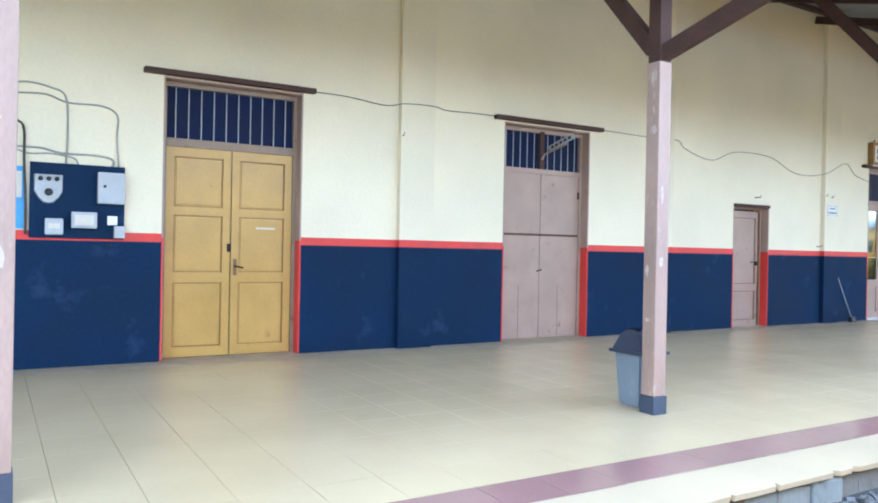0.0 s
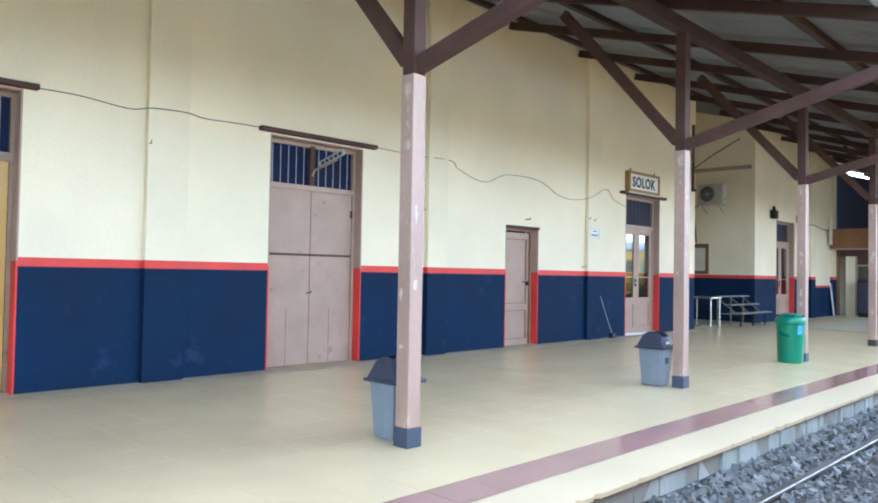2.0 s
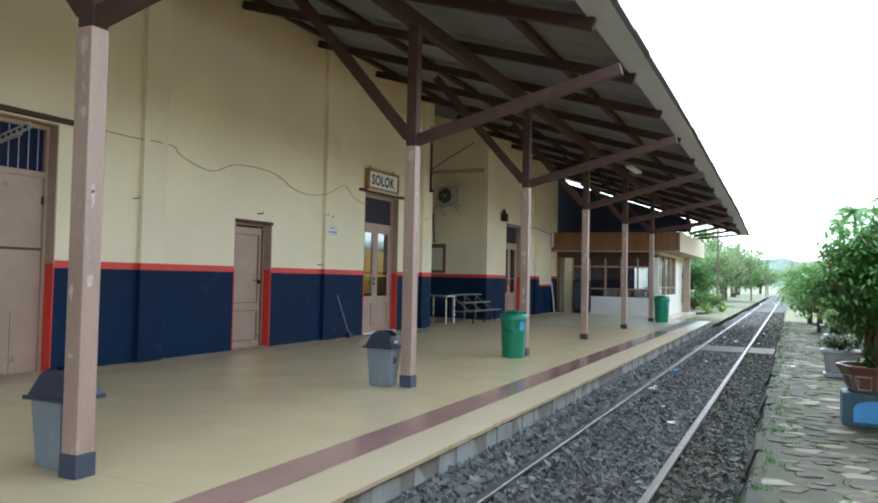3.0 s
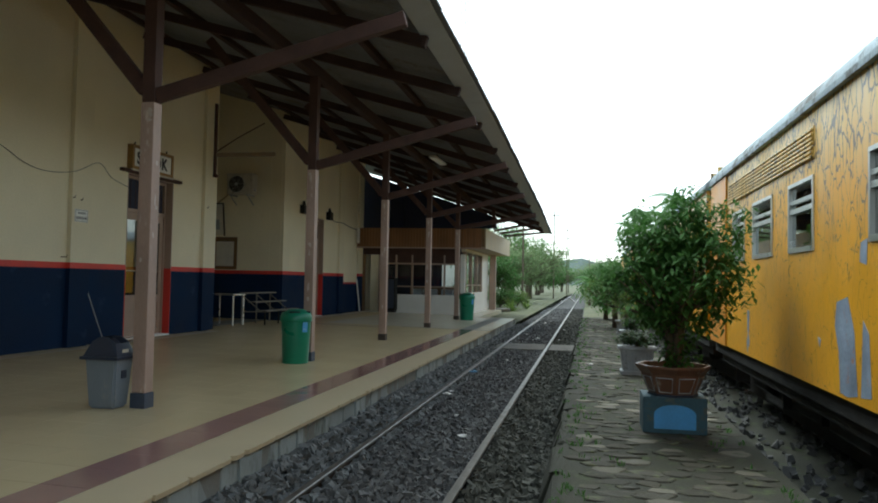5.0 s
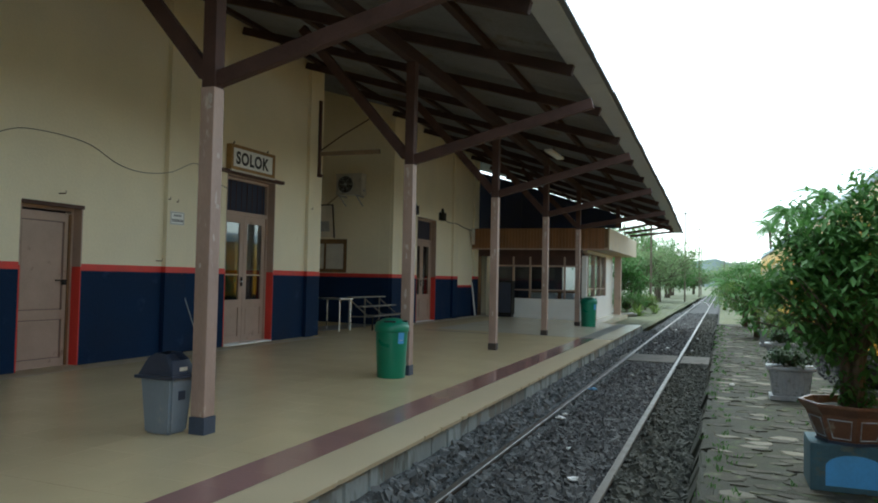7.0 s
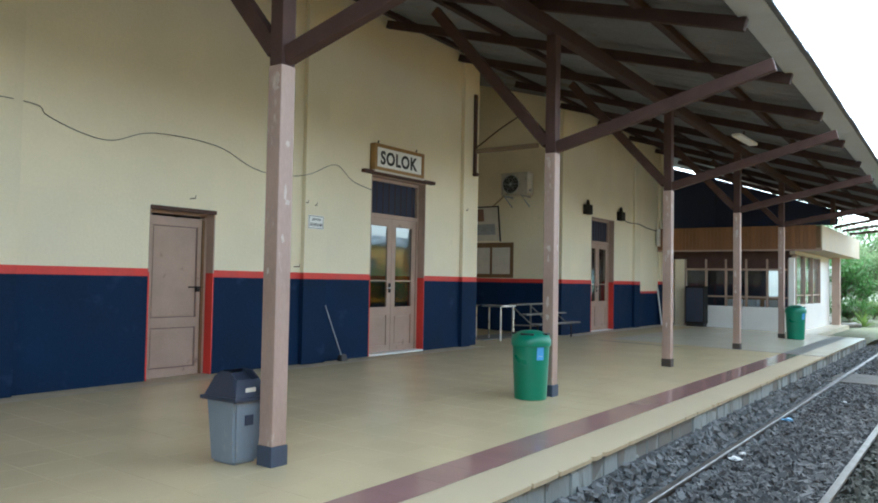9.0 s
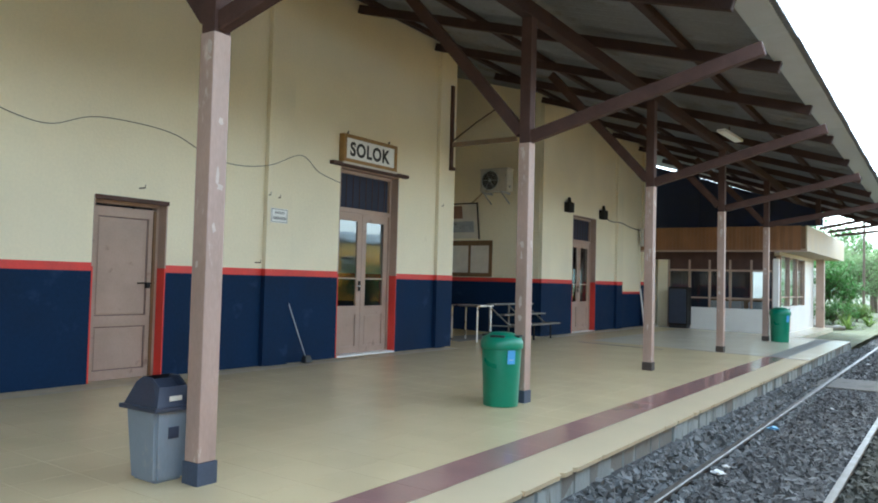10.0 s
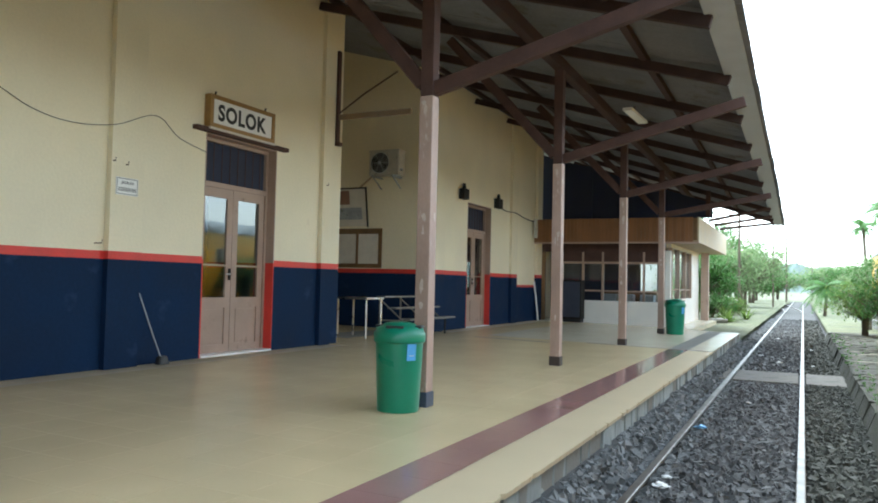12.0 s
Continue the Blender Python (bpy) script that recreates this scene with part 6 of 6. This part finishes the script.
def palm(x, y, h, crown, seed, label, fronds=15):
    rs = random.Random(seed)
    t = thing("palm_tree", (x, y, -0.4), label, "palm tree", "palm trees")
    top = Vector((x + rs.uniform(-0.3, 0.3), y, h))
    part("trunk", rod([(x, y, -0.4), (x + rs.uniform(-0.2, 0.2), y, h * 0.5), top], 0.02 * h + 0.07, sides=9, r_end=0.012 * h + 0.04), BARK, t, smooth=True)
    for k in range(fronds):
        a = k * math.tau / fronds + rs.uniform(-0.2, 0.2)
        el = rs.uniform(-0.5, 1.35)
        V, F = [], []
        pts = []
        for i in range(10):
            s = i / 9
            rr = crown * s
            pts.append(top + Vector((math.cos(a) * rr * math.cos(el * (1 - s)), math.sin(a) * rr * math.cos(el * (1 - s)), crown * (math.sin(el) * s - 0.85 * s * s))))
        for i in range(1, 10):
            d = (pts[i] - pts[i - 1]).normalized()
            side = d.cross(Vector((0, 0, 1)))
            if side.length < 1e-3:
                continue
            side.normalize()
            for sg in (-1, 1):
                for sub in (0, 0.5):
                    b = pts[i - 1].lerp(pts[i], sub)
                    ln = crown * 0.30 * math.sin(math.pi * min(0.97, 0.12 + 0.85 * (i + sub) / 10))
                    tip = b + side * sg * ln * 0.8 + d * ln * 0.45 - Vector((0, 0, ln * 0.5))
                    w = d * crown * 0.035
                    o = len(V)
                    V += [b - w, b + w, tip]
                    F.append((o, o + 1, o + 2))
        ob = new("frond", raw("frond", [v - HOME[t.name] for v in V], F, LEAF))
        ob.parent = t
    return t


palm(8.0, 52, 1.3, 1.3, 5, "small palm beside the track", 13)
palm(12.1, 66, 6.7, 2.3, 6, "tall coconut palm behind the coaches", 16)
palm(15.0, 68, 8.1, 2.5, 7, "tall coconut palm behind the coaches", 16)
palm(14.0, 118, 9.5, 3.0, 8, "distant coconut palm over the trees", 14)


def tree(x, y, h, r, seed, label="broad green tree beyond the platform end", m=LEAFFAR, count=150, size=0.3):
    t = shrub("tree", (x, y, -0.4), h, r, seed, label, "tree", m, count, size, h * 0.28, 0.02 * h + 0.04, "trees", per=44, stems=2)
    return t


rs = random.Random(77)
spots = [(3.0, 41, 3.2, 1.8), (1.5, 46, 4.8, 2.4), (3.0, 52, 3.9, 2.2), (1.0, 58, 6.4, 3.2), (3.2, 66, 5.2, 3.0), (0.5, 74, 7.0, 3.8), (2.6, 86, 6.0, 3.6), (-3, 52, 7.5, 3.6), (-4, 70, 8.5, 4.5), (2.0, 104, 4.5, 4), (10.4, 62, 2.4, 1.8), (12.6, 74, 3.8, 2.6), (10.6, 86, 3.6, 2.8), (14, 92, 5.0, 3.6), (10.5, 108, 4.4, 3.4), (18, 84, 8, 4.5), (3.5, 135, 4.5, 5), (12, 140, 6, 6), (-2, 130, 7, 6), (20, 120, 11, 6), (-10, 100, 10, 6)]
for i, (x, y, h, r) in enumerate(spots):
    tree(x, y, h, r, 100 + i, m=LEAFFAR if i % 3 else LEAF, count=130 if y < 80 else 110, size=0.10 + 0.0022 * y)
for i, (x, y, h, r) in enumerate(((2.9, 37.6, 1.3, 0.9), (2.6, 39.5, 1.8, 1.0), (3.5, 43.0, 1.1, 0.9), (4.0, 47.0, 0.9, 0.7), (2.2, 42.0, 2.2, 1.2))):
    shrub("garden_bush", (x, y, -0.2), h, r, 200 + i, "leafy garden bush beyond the kiosk", "bush", LEAFPALE if i % 2 else LEAF, 90, 0.11, 0.15, 0.03, "garden bushes", per=30)
# made-up white wall, so the kiosk's rear openings look out on something bright
solid("garden_wall", box(-6.0, 39.6, -0.5, 3.3, 39.8, 2.1, bevel=0.01), WHITE, (-1.0, 39.7, -0.4), "white wall added behind the waiting room to brighten its rear openings", "wall", kind="structure")
def spiky_plant(x, y, h, seed):
    """Rosette of long arching blades."""
    q = random.Random(seed)
    t = thing("spiky_plant", (x, y, -0.2), "spiky green rosette plant beside the waiting room", "plant", "spiky plants")
    V, F = [], []
    for k in range(34):
        a, lift, ln = q.uniform(0, math.tau), q.uniform(0.35, 1.3), h * q.uniform(0.8, 1.2)
        d, side = Vector((math.cos(a), math.sin(a), 0)), Vector((-math.sin(a), math.cos(a), 0))
        pts = [d * ln * u * math.cos(lift) * 1.1 + Vector((0, 0, ln * (u * math.sin(lift) * 1.2 - 0.45 * u * u))) for u in (0.0, 0.35, 0.7, 1.0)]
        o = len(V)
        for pt, w in zip(pts, (0.035, 0.04, 0.028, 0.004)):
            V += [pt - side * w, pt + side * w]
        F += [(o + 2 * i, o + 2 * i + 1, o + 2 * i + 3, o + 2 * i + 2) for i in range(3)]
    ob = new("blades", raw("blades", V, F, LEAFPALE))
    ob.parent = t
    return t


for i, (x, y, h) in enumerate(((4.5, 38.6, 0.75), (4.2, 40.5, 0.9), (4.9, 42.2, 0.7))):
    spiky_plant(x, y, h, 300 + i)
# timber edging and poles beyond the platform
solid("garden_log", rod([(4.2, 37.2, -0.08), (4.4, 41.5, -0.08)], 0.09, sides=9), CONCRETE, (4.3, 39, -0.1), "pale log edging the garden", "log")
solid("garden_log", rod([(3.5, 36.8, -0.06), (4.6, 37.1, -0.06)], 0.08, sides=9), CONCRETE, (4.0, 37, -0.1), "pale log edging the garden", "log")
for x, y, h in ((5.0, 70, 7.5), (5.4, 96, 8.0), (8.1, 120, 7.0), (4.2, 48, 5.2), (5.2, 112, 8)):
    p = thing("utility_pole", (x, y, -0.4), "thin utility pole beside the line", "pole", "utility poles")
    part("shaft", rod([(x, y, -0.4), (x, y, h)], 0.07, sides=8, r_end=0.045), BARK, p)
    part("crossarm", box(x - 0.5, y - 0.04, h - 0.5, x + 0.5, y + 0.04, h - 0.42), BARK, p)
# mast behind the roof
m = thing("radio_mast", (-2.0, 60, -0.5), "thin lattice radio mast behind the station roof", "mast")
for dx, dy in ((-0.25, -0.2), (0.25, -0.2), (0, 0.25)):
    part("leg", rod([(-1.5 + dx, 60 + dy, -0.5), (-1.5 + dx, 60 + dy, 34)], 0.035, sides=5), GREYMETAL, m)
for kk in range(40):
    part("lattice", rod([(-1.75, 59.8, 14 + kk * 0.5), (-1.25, 59.8, 14.5 + kk * 0.5)], 0.02, sides=4), GREYMETAL, m)

# garden bench on the island
b = thing("stone_bench", (8.5, 38, -0.2), "grey concrete garden bench beyond the island platform", "bench")
part("seat", box(8.9, 37.8, 0.35, 10.2, 38.3, 0.46, bevel=0.02), CONCRETE, b)
for x in (9.05, 10.0):
    part("leg", box(x - 0.08, 37.9, -0.22, x + 0.08, 38.2, 0.35, bevel=0.02), CONCRETE, b)

# far hills
hb = bmesh.new()
n = 90
lo = [hb.verts.new((-700 + 1500 * i / n, 900, -5)) for i in range(n + 1)]
hi = [hb.verts.new((-700 + 1500 * i / n, 960, 24 + 30 * noise.noise(Vector((i * 0.13, 0, 0))) + 5 * noise.noise(Vector((i * 0.9, 3, 0))))) for i in range(n + 1)]
for i in range(n):
    hb.faces.new((lo[i], lo[i + 1], hi[i + 1], hi[i]))
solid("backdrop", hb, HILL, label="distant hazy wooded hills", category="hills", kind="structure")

# ---- litter ----
def litter(x, y, z, s, material, seed, label="crumpled white litter on the ballast"):
    q = random.Random(seed)
    bm = bmesh.new()
    bmesh.ops.create_icosphere(bm, subdivisions=2, radius=1)
    for v in bm.verts:
        k = 0.75 + 0.5 * noise.noise(v.co * 1.7 + Vector((seed, 0, 0)))
        v.co = Vector((x + v.co.x * s * k, y + v.co.y * s * 0.8 * k, z + 0.01 + (v.co.z * 0.3 + 0.25) * s * k))
    solid("litter", bm, material, (x, y, z), label, "litter", "litter")


for i, (x, y, s) in enumerate(((6.75, 11.48, 0.07), (6.09, 14.45, 0.05), (6.10, 14.15, 0.08), (6.5, 12.6, 0.05), (6.6, 25.0, 0.07), (6.2, 26.5, 0.06), (7.2, 24.6, 0.05), (6.4, 18.9, 0.04), (6.35, 33, 0.08), (7.2, 29, 0.06), (5.7, 17.9, 0.05), (6.55, 24.4, 0.06), (8.0, 16.5, 0.05), (9.1, 13.0, 0.06), (9.15, 12.2, 0.05))):
    litter(x, y, -0.385 if x < 7.6 else IZ, s, RUBBISH, i)
litter(6.08, 16.62, -0.365, 0.085, BLUELITTER, 50, "light blue crumpled litter on the ballast")

# small weeds between the paving stones
rs = random.Random(77)
VV, FF = [], []
for _ in range(420):
    x, y = rs.choice((rs.uniform(7.7, 7.95), rs.uniform(7.8, 9.25), rs.uniform(8.9, 9.28))), rs.uniform(4.5, 33)
    for _ in range(rs.randint(4, 9)):
        a, h, lean = rs.uniform(0, 6.28), rs.uniform(0.012, 0.04), rs.uniform(0.01, 0.03)
        px, py = x + rs.uniform(-0.03, 0.03), y + rs.uniform(-0.03, 0.03)
        dx, dy = math.cos(a), math.sin(a)
        o = len(VV)
        VV += [(px - dy * 0.004, py + dx * 0.004, IZ - 0.012), (px + dy * 0.004, py - dx * 0.004, IZ - 0.012), (px + dx * lean * 0.4 + dy * 0.004, py + dy * lean * 0.4 - dx * 0.004, IZ + h * 0.6), (px + dx * lean, py + dy * lean, IZ + h)]
        FF += [(o, o + 1, o + 2), (o, o + 2, o + 3)]
weeds = new("weeds", raw("weeds", VV, FF, LEAF))
tagged(weeds, "short green weeds growing between the island paving stones", "weeds", kind="stuff")

# ---- floor tiles, last ----
def chipped_tile(name, w, d, material, seed):
    """Edge tile whose outer border is worn and broken here and there."""
    q = random.Random(seed)
    n = 10
    cut = [q.uniform(0, 0.004) + (q.uniform(0.01, 0.045) if q.random() < 0.07 else 0) for _ in range(n + 1)]
    bm = bmesh.new()
    rim = [(0, d * i / n) for i in range(n, -1, -1)] + [(w - cut[i], d * i / n) for i in range(n + 1)]
    top = [bm.verts.new((x, y, 0.0)) for x, y in rim]
    low = [bm.verts.new((x - (0.006 if x > w / 2 else 0), y, -0.034)) for x, y in rim]
    bm.faces.new(top)
    for i in range(len(rim)):
        j = (i + 1) % len(rim)
        bm.faces.new((top[i], low[i], low[j], top[j]))
    bmesh.ops.recalc_face_normals(bm, faces=bm.faces[:])
    return mesh_of(name, bm, material)


def tile_mesh(name, w, d, material, gap=0.001):
    bm = box(gap, gap, -0.011, w - gap, d - gap, 0.0)
    for v in bm.verts:
        if v.co.z > -0.005:
            v.co.x += gap if v.co.x < w / 2 else -gap
            v.co.y += gap if v.co.y < d / 2 else -gap
    me = mesh_of(name, bm, material)
    return me


floor = thing("floor", (0, 0, 0), "glossy beige tiled platform floor with a maroon stripe", "floor", kind="structure")
floor.matrix_world = FALL
T = 0.4
kinds = {"tile": tile_mesh("tile", T, T, TILE), "maroon_tile": tile_mesh("maroon_tile", 0.345, T, MAROON), "edge_tile": None, "pale_tile": tile_mesh("pale_tile", T, T, PALETILE), "worn_tile": tile_mesh("worn_tile", 0.345, T, CONCRETE), "pale_edge_tile": None}
worn_edges = [chipped_tile("edge_tile", PX - 5.15, T, CREAMTILE, sd) for sd in range(8)]
pale_edges = [chipped_tile("pale_edge_tile", PX - 5.15, T, PALETILE, sd + 20) for sd in range(5)]
VV, FF, MI = [], [], []
count = {kd: 0 for kd in kinds}
rows = int((29.5 + 6) / T)
for j in range(rows):
    y = -6 + j * T
    xs = [(4.815 - T * (i + 1), "tile") for i in range(11)] + [(4.815, "maroon_tile"), (5.15, "edge_tile")]
    if y > 22.7:
        xs = [(x, {"tile": "pale_tile", "maroon_tile": "worn_tile", "edge_tile": "pale_edge_tile"}[kd] if x > 1.0 else kd) for x, kd in xs]
    if y > 18.6 and y < 22.6:
        xs += [(4.815 - T * (i + 1), "tile") for i in range(11, 20)]
    for x, kd in xs:
        me = worn_edges[(j * 5) % 8] if kd == "edge_tile" else pale_edges[(j * 3) % 5] if kd == "pale_edge_tile" else kinds[kd]
        if 3.0 < y < 16.0 and count[kd] < 300 and not (kd == "tile" and (x < 0.9 or y < 3.4)):
            count[kd] += 1
            ob = new(kd, me)
            ob.location = (x, y, 0.0)
            ob.parent = floor
        else:
            o = len(VV)
            VV += [(v.co.x + x, v.co.y + y, v.co.z) for v in me.vertices]
            FF += [tuple(o + a for a in p.vertices) for p in me.polygons]
            MI += [{"tile": 0, "maroon_tile": 1, "edge_tile": 2, "pale_tile": 3, "worn_tile": 4, "pale_edge_tile": 3}[kd]] * len(me.polygons)
ob = new("tile_rest", raw("tile_rest", VV, FF, [TILE, MAROON, CREAMTILE, PALETILE, CONCRETE], MI))
ob.parent = floor
tagged(ob, kind="stuff")
